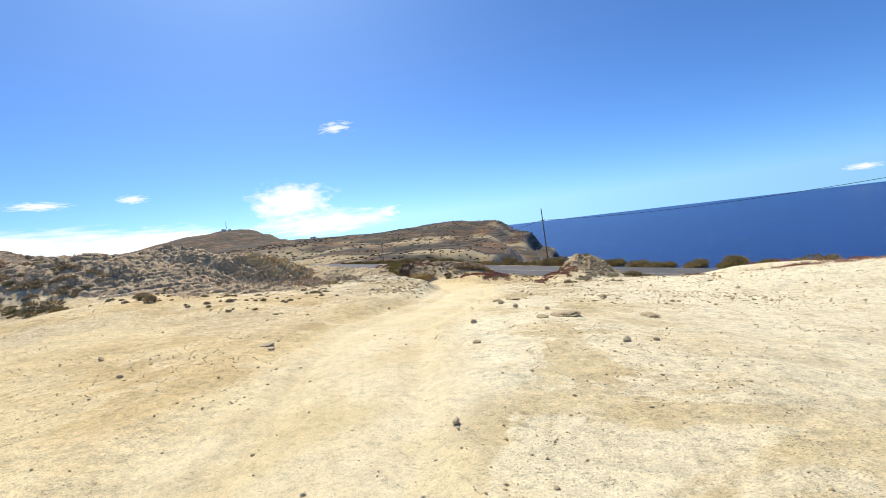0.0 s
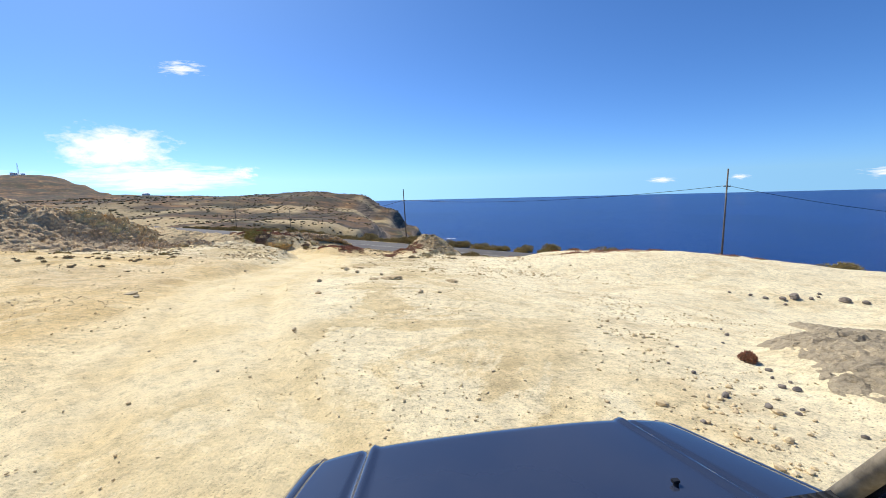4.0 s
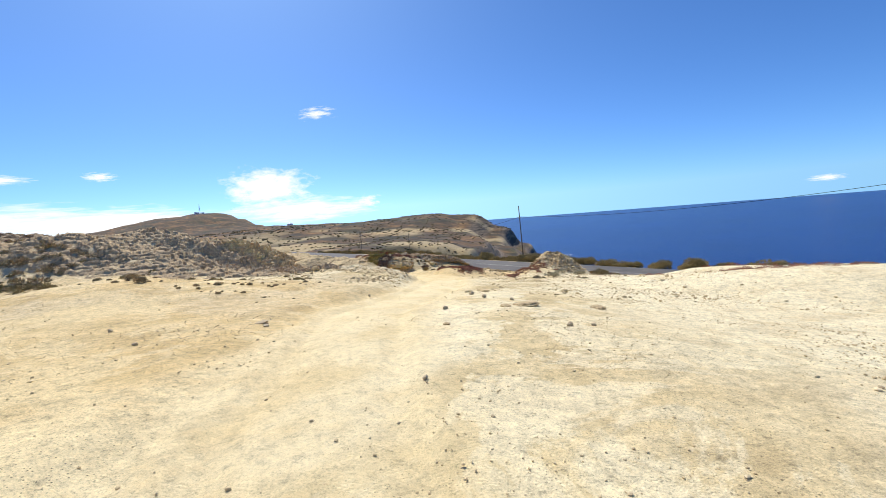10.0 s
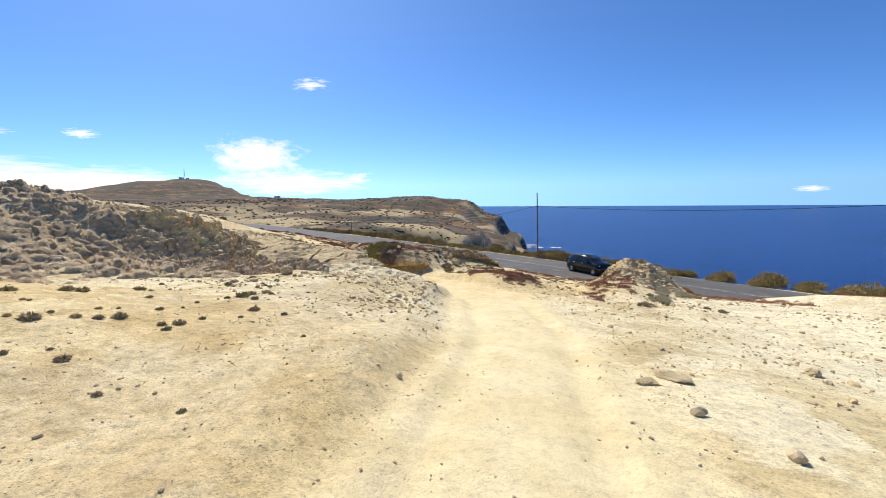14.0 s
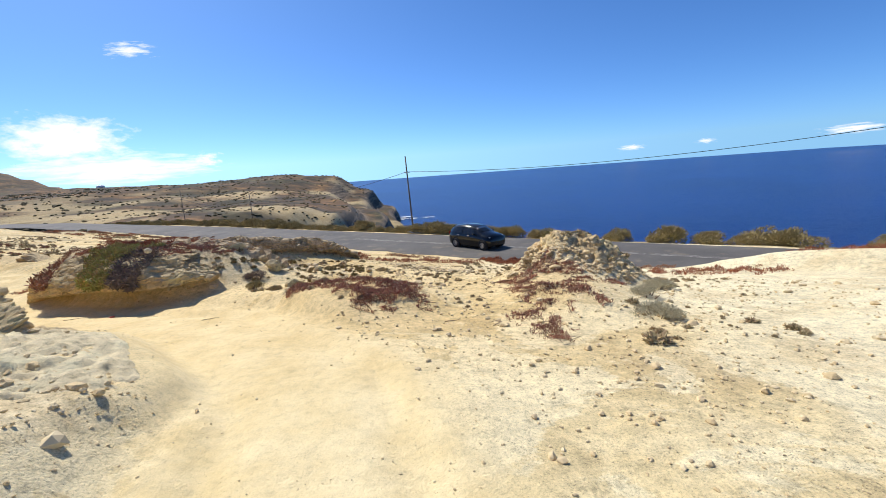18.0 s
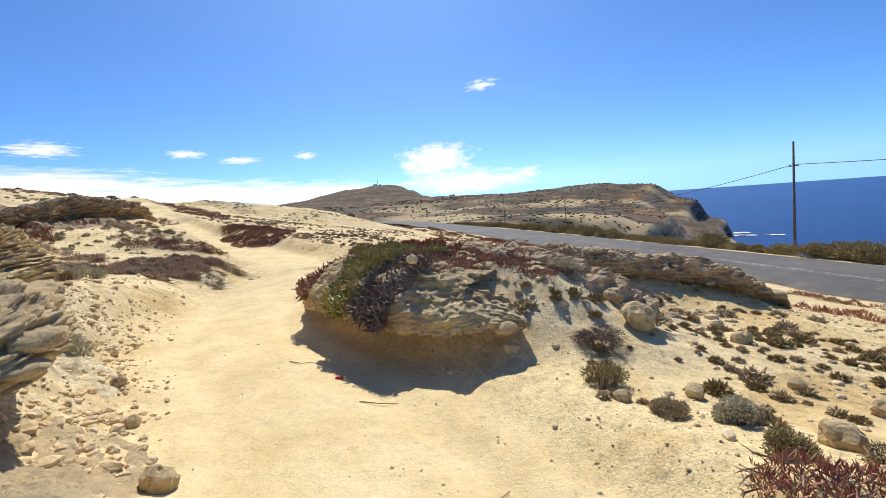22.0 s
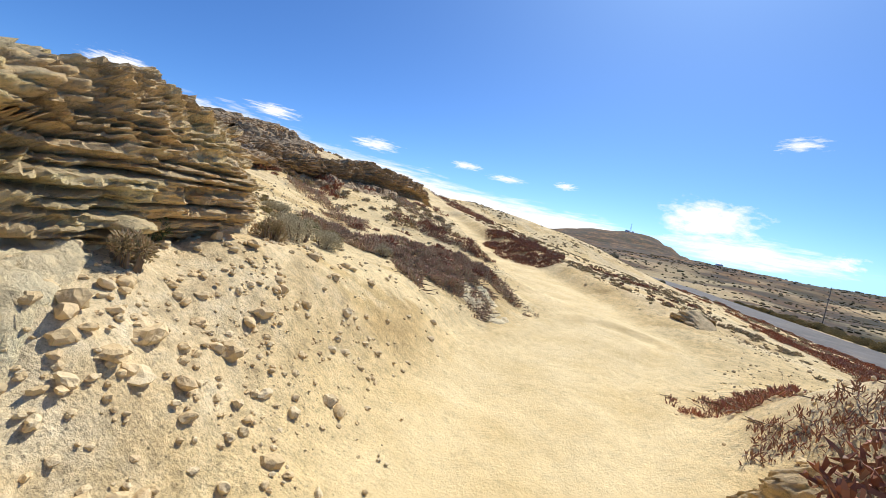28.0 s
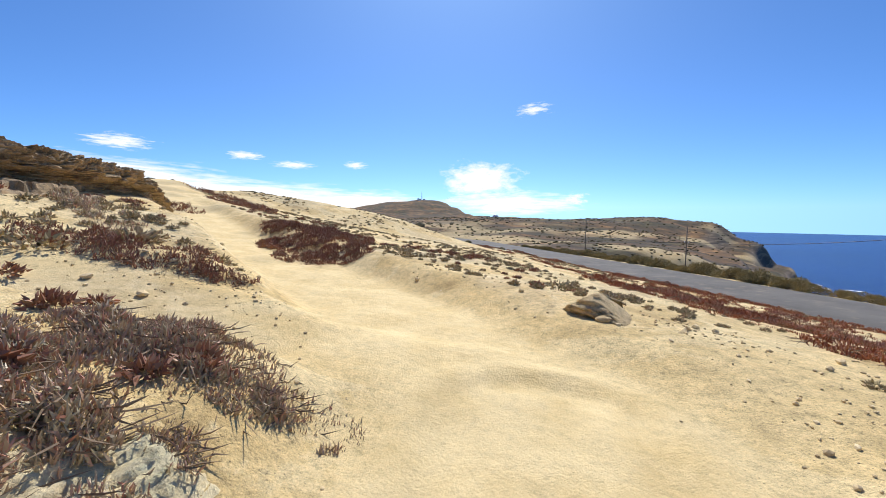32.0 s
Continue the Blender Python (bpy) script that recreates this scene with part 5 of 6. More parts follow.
x, y = pick(900, -30, -5, 7, 22, lambda x, y: off_track(x, y, 1.5, 3) * smooth(-0.2, 0.5, fbm(x, y, 2.5, 3, 81)) * smooth(8.0, 13, y + 0.3 * (x + 14)) * (0.12 + 0.88 * smooth(-10.5, -15, x)))
low_scrub("low_scrub", "dark cushions of dry scrub dotted over the slope", x, y, rng.lognormal(-3.0, 0.4, len(x)), M_SCRUB)
x, y = pick(1200, -11.5, 3.5, 20.5, 33, lambda x, y: off_track(x, y, 1.5, 2.2) * np.maximum(smooth(25.7, 26.1, y), smooth(-8.5, -8.1, x)) * smooth(-0.2, 0.4, fbm(x, y, 1.8, 3, 82)))
xb, yb = pick(380, -10, -2.5, 25, 31, lambda x, y: off_track(x, y, 1.3, 2.0) * np.maximum(smooth(25.7, 26.1, y), smooth(-8.5, -8.1, x)) * smooth(-0.3, 0.3, fbm(x, y, 1.2, 3, 87)))
x, y = np.concatenate([x, xb]), np.concatenate([y, yb])
xs_, ys_ = pick(190, -20.5, -16.9, 22.4, 24.3, lambda x, y: off_track(x, y, 1.4, 2.0) * smooth(-0.25, 0.3, fbm(x, y, 0.9, 3, 98)))
low_scrub("bank_tufts", "olive and brown dry tufts between the limestone and the ice plant", xs_, ys_, rng.lognormal(-2.85, 0.4, len(xs_)), M_BUSH, 120)
xo, yo = pick(420, -11.2, -5.6, 25.4, 29.5, lambda x, y: off_track(x, y, 1.5, 2.0) * np.maximum(smooth(25.7, 26.1, y), smooth(-8.5, -8.1, x)) * smooth(-0.25, 0.25, fbm(x, y, 0.9, 3, 97)))
low_scrub("olive_scrub", "olive and rust scrub cushions among the limestone lumps", xo, yo, rng.lognormal(-2.5, 0.35, len(xo)), M_OLIVE, 150)
low_scrub("verge_scrub", "brown and green scrub cushions between track and road", x, y, rng.lognormal(-2.7, 0.45, len(x)), M_SCRUB)
x, y = pick(8500, -62, -12, 26, 62, lambda x, y: off_track(x, y, 1.4, 2.4) * smooth(-0.3, 0.4, fbm(x, y, 3.0, 3, 83)) * smooth(30.2, 33, y - 0.06 * (x + 20)))
low_scrub("slope_scrub", "sparse brown scrub on the pale sandy slope", x, y, rng.lognormal(-2.15, 0.4, len(x)), M_SCRUB, 60)
x, y = pick(2600, -62, -19, 10, 40, lambda x, y: off_track(x, y, 1.4, 2.4) * smooth(0.0, 0.3, fbm(x, y, 2.6, 4, 86)))
low_scrub("rust_scrub", "rust brown creeping scrub among hillside rocks", x, y, rng.lognormal(-1.7, 0.45, len(x)), M_BROWN, 80)
x, y = pick(3600, -62, -19, 10, 36, lambda x, y: off_track(x, y, 1.4, 2.4) * smooth(-0.15, 0.35, fbm(x, y, 3.2, 4, 84)))
low_scrub("hill_scrub", "brown scrub on the rocky hillside", x, y, rng.lognormal(-1.7, 0.4, len(x)), M_SCRUB, 75)


def bush_mesh(name, radius, tall, leaves, leaf, material, seed):
    r = np.random.default_rng(seed)
    lobes = r.normal(0, 1, (9, 3))
    lobes[:, 2] = np.abs(lobes[:, 2])
    lobes /= np.linalg.norm(lobes, axis=1)[:, None]
    lobes = lobes * np.array([radius * 0.6, radius * 0.6, tall * 0.5]) + np.array([0, 0, tall * 0.25])
    pickl = r.integers(0, 9, leaves)
    d = r.normal(0, 1, (leaves, 3))
    d /= np.linalg.norm(d, axis=1)[:, None]
    p = lobes[pickl] + d * np.array([radius * 0.42, radius * 0.42, tall * 0.33]) * r.uniform(0.5, 1.05, (leaves, 1))
    p[:, 2] = np.maximum(p[:, 2], 0.0)
    way = d + np.array([0, 0, 0.5]) + r.normal(0, 0.4, (leaves, 3))
    way /= np.linalg.norm(way, axis=1)[:, None]
    v, f = leaf_prisms(p, way, leaf * r.uniform(0.6, 1.4, leaves), np.full(leaves, leaf * 0.4))
    return fast_mesh(name, v, f, material, False)


def stems_mesh(radius, tall, seed):
    r = random.Random(seed)
    bm = bmesh.new()
    for _ in range(9):
        a, k = r.uniform(0, 6.28), r.uniform(0.35, 0.8)
        tube(bm, (0.05 * math.cos(a), 0.05 * math.sin(a), -0.1), (radius * k * math.cos(a), radius * k * math.sin(a), tall * r.uniform(0.4, 0.75)), 0.018, 0.006, 4)
    me = bpy.data.meshes.new("stems")
    bm.to_mesh(me)
    bm.free()
    me.materials.append(M_STICK)
    return me


def bush(label, radius, tall, leaves, leaf, material, seed, group):
    e = new("shrub")
    a = new("foliage", bush_mesh("foliage", radius, tall, leaves, leaf, material, seed))
    a.parent = e
    b = new("stems", stems_mesh(radius, tall, seed))
    b.parent = e
    return tagged(e, label, "shrub", group)


KINDS = [bush("dry olive brown coastal shrub on the seaward road shoulder", 0.85, 0.68, 2200, 0.085, M_BUSH, 5 + k, "shrubs along the road") for k in range(4)]
spots = []
for j in range(300):
    s = -95 + j * 0.9 + rng.uniform(-0.8, 0.8)
    n = 36.7 + abs(rng.normal(0, 0.6))
    spots.append((s, n, rng.uniform(0.65, 1.55)))
for j, (s, n, k) in enumerate(spots):
    if rng.uniform() < 0.1:
        continue
    x, y = road_point(s, n)
    m = pose(x, y, ground_z(x, y) - 0.05, 0, 0, rng.uniform(0, 360)) @ Matrix.Diagonal((k, k, k * rng.uniform(0.75, 1.1), 1))
    if j < 4:
        KINDS[j].matrix_world = m
    else:
        copy_thing(KINDS[j % 4], m).scale = m.to_scale()
for j, (x, y, k) in enumerate(((2.6, 34.6, 1.1), (1.6, 35.0, 0.9), (3.6, 33.9, 0.8))):
    m = pose(x, y, ground_z(x, y) - 0.05, 0, 0, 80 * j)
    copy_thing(KINDS[j], m).scale = (k, k, k)
for n_, (x, y, r, t, mat, label) in enumerate((
        (-13.0, 22.75, 0.22, 0.26, M_GREYBUSH, "grey dry shrub on the rubble bank"), (-17.2, 23.85, 0.3, 0.3, M_GREYBUSH, "grey dry shrub on the sandy bank"),
        (-15.6, 22.75, 0.24, 0.26, M_LEAF, "small fresh green shrub below the rock shelf"), (-19.2, 25.3, 0.22, 0.19, M_GREYBUSH, "grey dry shrub beside the ice plant"),
        (-14.9, 22.9, 0.12, 0.16, M_SCRUB, "dark dry shrub on the sandy bank"), (-0.2, 22.7, 0.36, 0.2, M_GREYBUSH, "sprawling grey shrub at the foot of the mound"),
        (0.7, 23.9, 0.4, 0.22, M_GREYBUSH, "sprawling grey shrub beside the mound"), (-0.6, 21.7, 0.4, 0.2, M_GREYBUSH, "low grey shrub on pale sand"),
        (-17.5, 24.15, 0.28, 0.2, M_GREYBUSH, "grey-green dry grass tuft on the sandy bank"), (-17.9, 23.7, 0.25, 0.2, M_GREYBUSH, "grey-green dry grass tuft on the sandy bank"),
        (-18.3, 24.0, 0.2, 0.17, M_LEAF, "small green tuft below the limestone"), (-16.6, 23.55, 0.16, 0.2, M_SCRUB, "dry brown tuft below the limestone shelf"),
        (-18.7, 24.35, 0.25, 0.16, M_BUSH, "yellow dry grass tuft on the sandy bank"), (-19.3, 23.6, 0.25, 0.16, M_GREYBUSH, "grey-green dry grass tuft on the sandy bank"),
        (3.62, 4.35, 0.1, 0.13, M_BROWN, "round dark tuft on the sand"),
        (-13.6, 11.6, 0.3, 0.25, M_SCRUB, "dark scrub cushion below the slope"), (-12.4, 10.9, 0.2, 0.2, M_SCRUB, "dark scrub cushion below the slope"),
        (-8.9, 27.0, 0.3, 0.2, M_GREYBUSH, "pale grey-green shrub beside the outcrop"), (-7.95, 25.15, 0.24, 0.2, M_BUSH, "brown dry shrub beside the sandy track"), (-7.4, 24.85, 0.15, 0.11, M_SCRUB, "brown shrub beside the sandy track"),
        (-6.75, 24.45, 0.16, 0.13, M_BUSH, "round olive brown cushion beside the track"), (-6.3, 24.5, 0.15, 0.12, M_SCRUB, "round olive brown cushion beside the track"),
        (-8.2, 25.95, 0.3, 0.2, M_PURPLE, "dark purple dry shrub at the foot of the outcrop"), (-7.0, 24.9, 0.14, 0.2, M_GREYBUSH, "thin grey dry grass on pale sand"))):
    b = bush(label, r, t, 2400, 0.02 if r < 0.4 else 0.028, mat, 60 + n_, "small shrubs")
    b.location = (x, y, ground_z(x, y) - 0.02)


def stick(a, b, c, r=0.006):
    e = bmesh.new()
    pts = [Vector((p[0], p[1], ground_z(p[0], p[1]) + 0.008 + (0.012 if k == 1 else 0))) for k, p in enumerate((a, b, c))]
    tube(e, pts[0], pts[1], r, r * 0.8, 5)
    tube(e, pts[1], pts[2], r * 0.8, r * 0.4, 5)
    me = bpy.data.meshes.new("stick")
    e.to_mesh(me)
    e.free()
    me.materials.append(M_STICK)
    tagged(new("stick", me), "dry bent stick lying on sand", "stick", "dry sticks")


for x, y, a in ((-9.9, 24.1, 0.3), (-3.2, 21.6, 0.9), (-3.0, 23.4, 2.0), (-3.9, 22.0, 0.2), (-8.3, 23.4, 0.6), (-2.6, 22.0, 1.1), (-11.6, 24.5, 0.1), (-2.9, 24.4, 0.5)):
    stick((x, y), (x + 0.22 * math.cos(a), y + 0.22 * math.sin(a)), (x + 0.36 * math.cos(a + 0.5), y + 0.36 * math.sin(a + 0.5)))
bm = bmesh.new()
box(bm, (0.09, 0.05, 0.03), (0, 0, 0.012), 0.6)
bmesh.ops.bevel(bm, geom=bm.edges[:], offset=0.008, segments=2, affect="EDGES")
me = bpy.data.meshes.new("litter")
bm.to_mesh(me)
bm.free()
me.materials.append(Mat("red_plastic", 0.4).color((0.5, 0.05, 0.03)).m)
lit = tagged(new("litter", me), "small red plastic scrap on the track", "litter")
lit.location = (-10.6, 24.45, ground_z(-10.6, 24.45))


def far_scrub():
    """Dark shrubs on the valley, the plateau and the headland, far from the track."""
    c = 14000
    s = 70 + 560 * rng.uniform(0, 1, c) ** 1.6
    n = rng.uniform(-160, 470, c)
    x, y = -0.777 * s + 0.63 * n, 0.63 * s + 0.777 * n
    z = height(x, y)
    keep = (z > -24) & (rng.uniform(0, 1, c) < 0.25 + 0.75 * smooth(-0.2, 0.3, fbm(x, y, 40, 4, 91))) & ((n < 28) | (n > 37))
    x, y, z, s = x[keep], y[keep], z[keep], s[keep]
    c = len(x)
    size = rng.uniform(0.3, 0.9, c) * np.interp(s, (70, 200, 600), (0.5, 0.9, 1.7))
    v = ICO_V[None] * (1 + rng.uniform(-0.35, 0.35, (c, len(ICO_V), 1))) * (size[:, None, None] * np.array([1.2, 1.2, 0.6]))
    v = v + np.stack([x, y, z + size * 0.15], 1)[:, None]
    f = ICO_F[None] + (np.arange(c) * len(ICO_V))[:, None, None]
    tagged(new("far_scrub", fast_mesh("far_scrub", v.reshape(-1, 3), f.reshape(-1, 3), M_FAR, False)), "dark shrubs dotted over the distant land", "scrub", kind="stuff")


M_FAR = island_material("far_scrub", [(0.066, 0.056, 0.022), (0.095, 0.074, 0.03), (0.125, 0.08, 0.034), (0.078, 0.074, 0.028)], 0.95)
far_scrub()
x, y = pick(430, -26, -9, 7.5, 16, lambda x, y: smooth(-1.3, 0.3, y - 8.6 - 0.55 * (x + 21)) * (1 - smooth(1.2, 3.2, y - 8.6 - 0.55 * (x + 21))) * (0.2 + 0.8 * smooth(-0.3, 0.3, fbm(x, y, 1.6, 3, 91))) * (0.25 + 0.75 * smooth(-12, -16, x)))
low_scrub("foot_scrub", "dark brown scrub cushions along the foot of the slope", x, y, rng.lognormal(-1.8, 0.45, len(x)), M_BUSH)
x, y = pick(330, -28, -17, 8.6, 13.5, lambda x, y: smooth(-0.6, 0.4, y - 8.6 - 0.55 * (x + 21)) * (1 - smooth(2.5, 5.0, y - 8.6 - 0.55 * (x + 21))))
tx, ty = pick(210, -15.5, -6.2, 10.5, 18.5, lambda x, y: off_track(x, y, 1.8, 3.2) * smooth(-0.3, 0.35, fbm(x, y, 2.2, 3, 95)) * (0.2 + 0.8 * smooth(-7.5, -10, x)))
low_scrub("dark_tufts", "dark brown scrub tufts dotted over the sandy slope", tx, ty, rng.lognormal(-2.45, 0.35, len(tx)), M_SCRUB, 130)
low_scrub("hump_scrub", "brown scrub cushions among the crusted rocks", x, y, rng.lognormal(-1.45, 0.35, len(x)), M_SCRUB, 120)
x, y = pick(170, -2.1, 1.5, 23.9, 27.3, lambda x, y: bump(x, y, -0.4, 25.6, 1.8, 1.8, 0, 0.6) * smooth(-0.2, 0.3, fbm(x, y, 0.9, 3, 93)))
low_scrub("mound_scrub", "brown scrub cushions between the lumps of the mound", x, y, rng.lognormal(-2.0, 0.4, len(x)), M_SCRUB)
for j, (cx, cy, rx, ry) in enumerate(((-21.4, 41.4, 1.9, 0.9), (-19.6, 40.9, 1.6, 0.8), (-18.4, 39.6, 1.5, 0.75), (-17.2, 39.0, 1.3, 0.7), (-16.2, 38.0, 1.2, 0.6), (-15.1, 37.2, 1.2, 0.6))):
    ice_plant("rust red ice plant spread over the lower bank", [(cx, cy, rx, ry, -36)], 330, 0.13, M_RED if j % 3 == 1 else M_ORANGE, 420 + j, 0.12, group="ice plant on the road bank")
for j, (cx, cy, rx, ry, turn) in enumerate(((-19.45, 26.75, 0.5, 0.3, 50), (-19.05, 26.85, 0.26, 0.2, 30), (-23.6, 28.2, 0.9, 0.3, 39), (-22.8, 28.9, 0.5, 0.22, 39))):
    ice_plant("grey-green ice plant with red tips on the sandy bank", [(cx, cy, rx, ry, turn)], 1700 if j < 2 else 600, 0.12, M_GREY if j < 2 else M_BROWN, 440 + j, 0.0)
for j, (cx, cy, rx, ry) in enumerate(((-20.6, 39.6, 1.2, 0.5), (-19.2, 38.7, 1.1, 0.5), (-17.9, 37.7, 1.0, 0.45), (-16.7, 36.8, 0.9, 0.4))):
    ice_plant("thin rust red ice plant on the upper bank", [(cx, cy, rx, ry, -36)], 260, 0.12, M_ORANGE, 460 + j, 0.3, group="ice plant on the road bank")

for j in range(34):
    sj = 34 + 24 * (j / 34) + 0.6 * math.sin(j * 2.7)
    cx, cy = road_point(sj, 16.6 + 0.42 * (sj - 34) + 4.6 * ((j * 0.618) % 1.0))
    ice_plant("rust red ice plant clump on the sandy bank above the road", [(cx, cy, 0.95, 0.42, -36)], 330, 0.12, (M_ORANGE, M_BROWN, M_ORANGE, M_RED)[j % 4], 500 + j, 0.1, group="ice plant on the road bank")


# ---------------------------------------------------------------- poles and wires
def utility_pole(x, y, top, lean=(0, 0)):
    e = new("utility_pole")
    base = ground_z(x, y)
    e.location = (x, y, base)
    h = top - base
    bm = bmesh.new()
    tube(bm, (0, 0, -0.4), (lean[0], lean[1], h), *((0.095, 0.06) if y < 70 else (0.06, 0.045)), 12)
    part("shaft", bm, M_WOOD, e, "", True)
    k = (h - 1.6) / h
    bm = bmesh.new()
    tube(bm, (lean[0] * k - 0.25, lean[1] * k + 0.12, h * k), (lean[0] * k + 0.25, lean[1] * k - 0.12, h * k), 0.03, 0.03, 6)
    part("cross_bracket", bm, M_DARK, e)
    for sx in (-0.22, 0.22):
        bm = bmesh.new()
        tube(bm, (lean[0] * k + sx, lean[1] * k - sx * 0.48, h * k + 0.02), (lean[0] * k + sx, lean[1] * k - sx * 0.48, h * k + 0.13), 0.035, 0.025, 8)
        part("insulator", bm, M_WHITE, e)
    tagged(e, "tall thin weathered wooden utility pole beside the coast road", "utility pole", "poles along the road")
    return Vector((x + lean[0] * k, y + lean[1] * k, base + h * k + 0.1))


HEADS = [utility_pole(x, y, t, ln) for x, y, t, ln in ((58, 16, 0.7, (0, 0)), (26.0, 38.2, 3.4, (0.15, 0.0)), (-4.5, 58.6, 2.5, (-0.25, -0.3)), (-26.3, 75.0, -0.28, (0, 0)), (-43.5, 91.0, 0.65, (0, 0)))]


def wire(a, b, sag, r=0.022):
    cu = bpy.data.curves.new("wire", "CURVE")
    cu.dimensions, cu.bevel_depth, cu.bevel_resolution = "3D", r, 1
    sp = cu.splines.new("POLY")
    sp.points.add(24)
    for i in range(25):
        t = i / 24
        p = a.lerp(b, t)
        sp.points[i].co = (p.x, p.y, p.z - sag * 4 * t * (1 - t), 1)
    cu.materials.append(M_DARK)
    tagged(new("wire", cu), "sagging black overhead cable between poles", "cable", "overhead cables")


for a, b, sag in zip(HEADS, HEADS[1:], (2.0, 0.75, 0.75, 0.75)):
    wire(a, b, sag)

# ---------------------------------------------------------------- landmarks on the far hill
e = new("radio_mast")
hx, hy = -1522, 1573
hz = ground_z(hx, hy)
e.location = (hx, hy, hz)
bm = bmesh.new()
for a in range(3):
    c, s_ = math.cos(a * 2.1), math.sin(a * 2.1)
    tube(bm, (3 * c, 3 * s_, -2), (0.6 * c, 0.6 * s_, 42), 0.5, 0.35, 5)
part("lattice", bm, M_WHITE, e)
for w, at in (((14, 9, 9), (-14, 0, 3)), ((9, 8, 7), (12, 4, 2)), ((7, 7, 12), (-30, 6, 4))):
    bm = bmesh.new()
    box(bm, w, at)
    part("building", bm, M_WHITE, e)
tagged(e, "thin radio mast with huts on the distant hill", "radio mast")
e = new("radar_dome")
dx, dy = -677, 994
dz = ground_z(dx, dy)
e.location = (dx, dy, dz)
bm = bmesh.new()
bmesh.ops.create_uvsphere(bm, u_segments=24, v_segments=14, radius=8.0, matrix=Matrix.Translation((0, 0, 2.5)) @ Matrix.Diagonal((1.0, 1.0, 0.6, 1.0)))
part("dome", bm, M_WHITE, e, "", True)
bm = bmesh.new()
tube(bm, (0, 0, -5), (0, 0, 2.5), 6.4, 6.4, 20)
part("plinth", bm, M_WHITE, e)
tagged(e, "white round dome on the distant plateau", "dome")


def foam():
    g = Mat("sea_foam", 0.9)
    g.color((0.85, 0.87, 0.88))
    rr = random.Random(4)
    v, f = [], []
    for k in range(7):
        cx, cy = -12 + rr.uniform(-26, 34), 640 + rr.uniform(-20, 30)
        b0 = len(v)
        for a in range(14):
            q = a / 14 * 6.283
            r = rr.uniform(0.6, 1.2)
            v.append((cx + 9 * r * math.cos(q), cy + 3.5 * r * math.sin(q), SEA + 0.5 + 0.5 * rr.random()))
        f.append(tuple(range(b0, b0 + 14)))
    tagged(mesh_object("surf", v, f, g.m), "white surf breaking at the foot of the headland", "surf", kind="stuff")


foam()


# ---------------------------------------------------------------- clouds, far behind everything
def cloud_material(seed, density, streak):
    m = bpy.data.materials.new("cloud")
    m.use_nodes = True
    nt = m.node_tree
    nt.nodes.clear()
    out = nt.nodes.new("ShaderNodeOutputMaterial")
    mix, tr, em = nt.nodes.new("ShaderNodeMixShader"), nt.nodes.new("ShaderNodeBsdfTransparent"), nt.nodes.new("ShaderNodeEmission")
    em.inputs[0].default_value, em.inputs[1].default_value = (1, 1, 1, 1), 1.15
    tc = nt.nodes.new("ShaderNodeTexCoord")
    mp = nt.nodes.new("ShaderNodeMapping")
    mp.inputs["Location"].default_value = (seed * 3.7, seed * 1.9, seed)
    mp.inputs["Scale"].default_value = (1.0, streak, 1.0)
    no = nt.nodes.new("ShaderNodeTexNoise")
    no.inputs["Scale"].default_value, no.inputs["Detail"].default_value, no.inputs["Roughness"].default_value = 3.2, 8, 0.62
    ln = nt.nodes.new("ShaderNodeVectorMath")
    ln.operation = "LENGTH"
    sub, ramp = nt.nodes.new("ShaderNodeMath"), nt.nodes.new("ShaderNodeValToRGB")
    sub.operation = "SUBTRACT"
    add = nt.nodes.new("ShaderNodeMath")
    add.operation, add.inputs[1].default_value = "ADD", density
    ramp.color_ramp.elements[0].position, ramp.color_ramp.elements[1].position = 0.36, 0.72
    lk = nt.links.new
    lk(tc.outputs["Object"], mp.inputs[0])
    lk(mp.outputs[0], no.inputs["Vector"])
    lk(tc.outputs["Object"], ln.inputs[0])
    half = nt.nodes.new("ShaderNodeMath")
    half.operation, half.inputs[1].default_value = "MULTIPLY", 0.62
    lk(ln.outputs["Value"], half.inputs[0])
    lk(no.outputs["Fac"], add.inputs[0])
    lk(add.outputs[0], sub.inputs[0])
    lk(half.outputs[0], sub.inputs[1])
    lk(sub.outputs[0], ramp.inputs[0])
    lk(ramp.outputs[0], mix.inputs[0])
    lk(tr.outputs[0], mix.inputs[1])
    lk(em.outputs[0], mix.inputs[2])
    lk(mix.outputs[0], out.inputs[0])
    return m


def cloud(az, el, wide, high, seed, density=0.18, streak=1.6, roll=0):
    """A cloud at a bearing west of +y and a height above the horizon, with its width and height, all in degrees."""
    R = 4400
    a, b = radians(az), radians(el)
    at = Vector((-math.sin(a) * math.cos(b), math.cos(a) * math.cos(b), math.sin(b))) * R
    nv = 8
    v = [(math.cos(k / nv * 6.283) * 1.3, math.sin(k / nv * 6.283) * 1.3, 0) for k in range(nv)]
    ob = mesh_object("cloud", v, [tuple(range(nv))], cloud_material(seed, density, streak))
    ob.matrix_world = look(at, (0, 0, 0), roll) @ Matrix.Diagonal((R * radians(wide) / 2, R * radians(high) / 2, 1, 1))
    ob.visible_shadow = False
    tagged(ob, "small white fair-weather cloud low over the land", "cloud", "clouds", "structure")


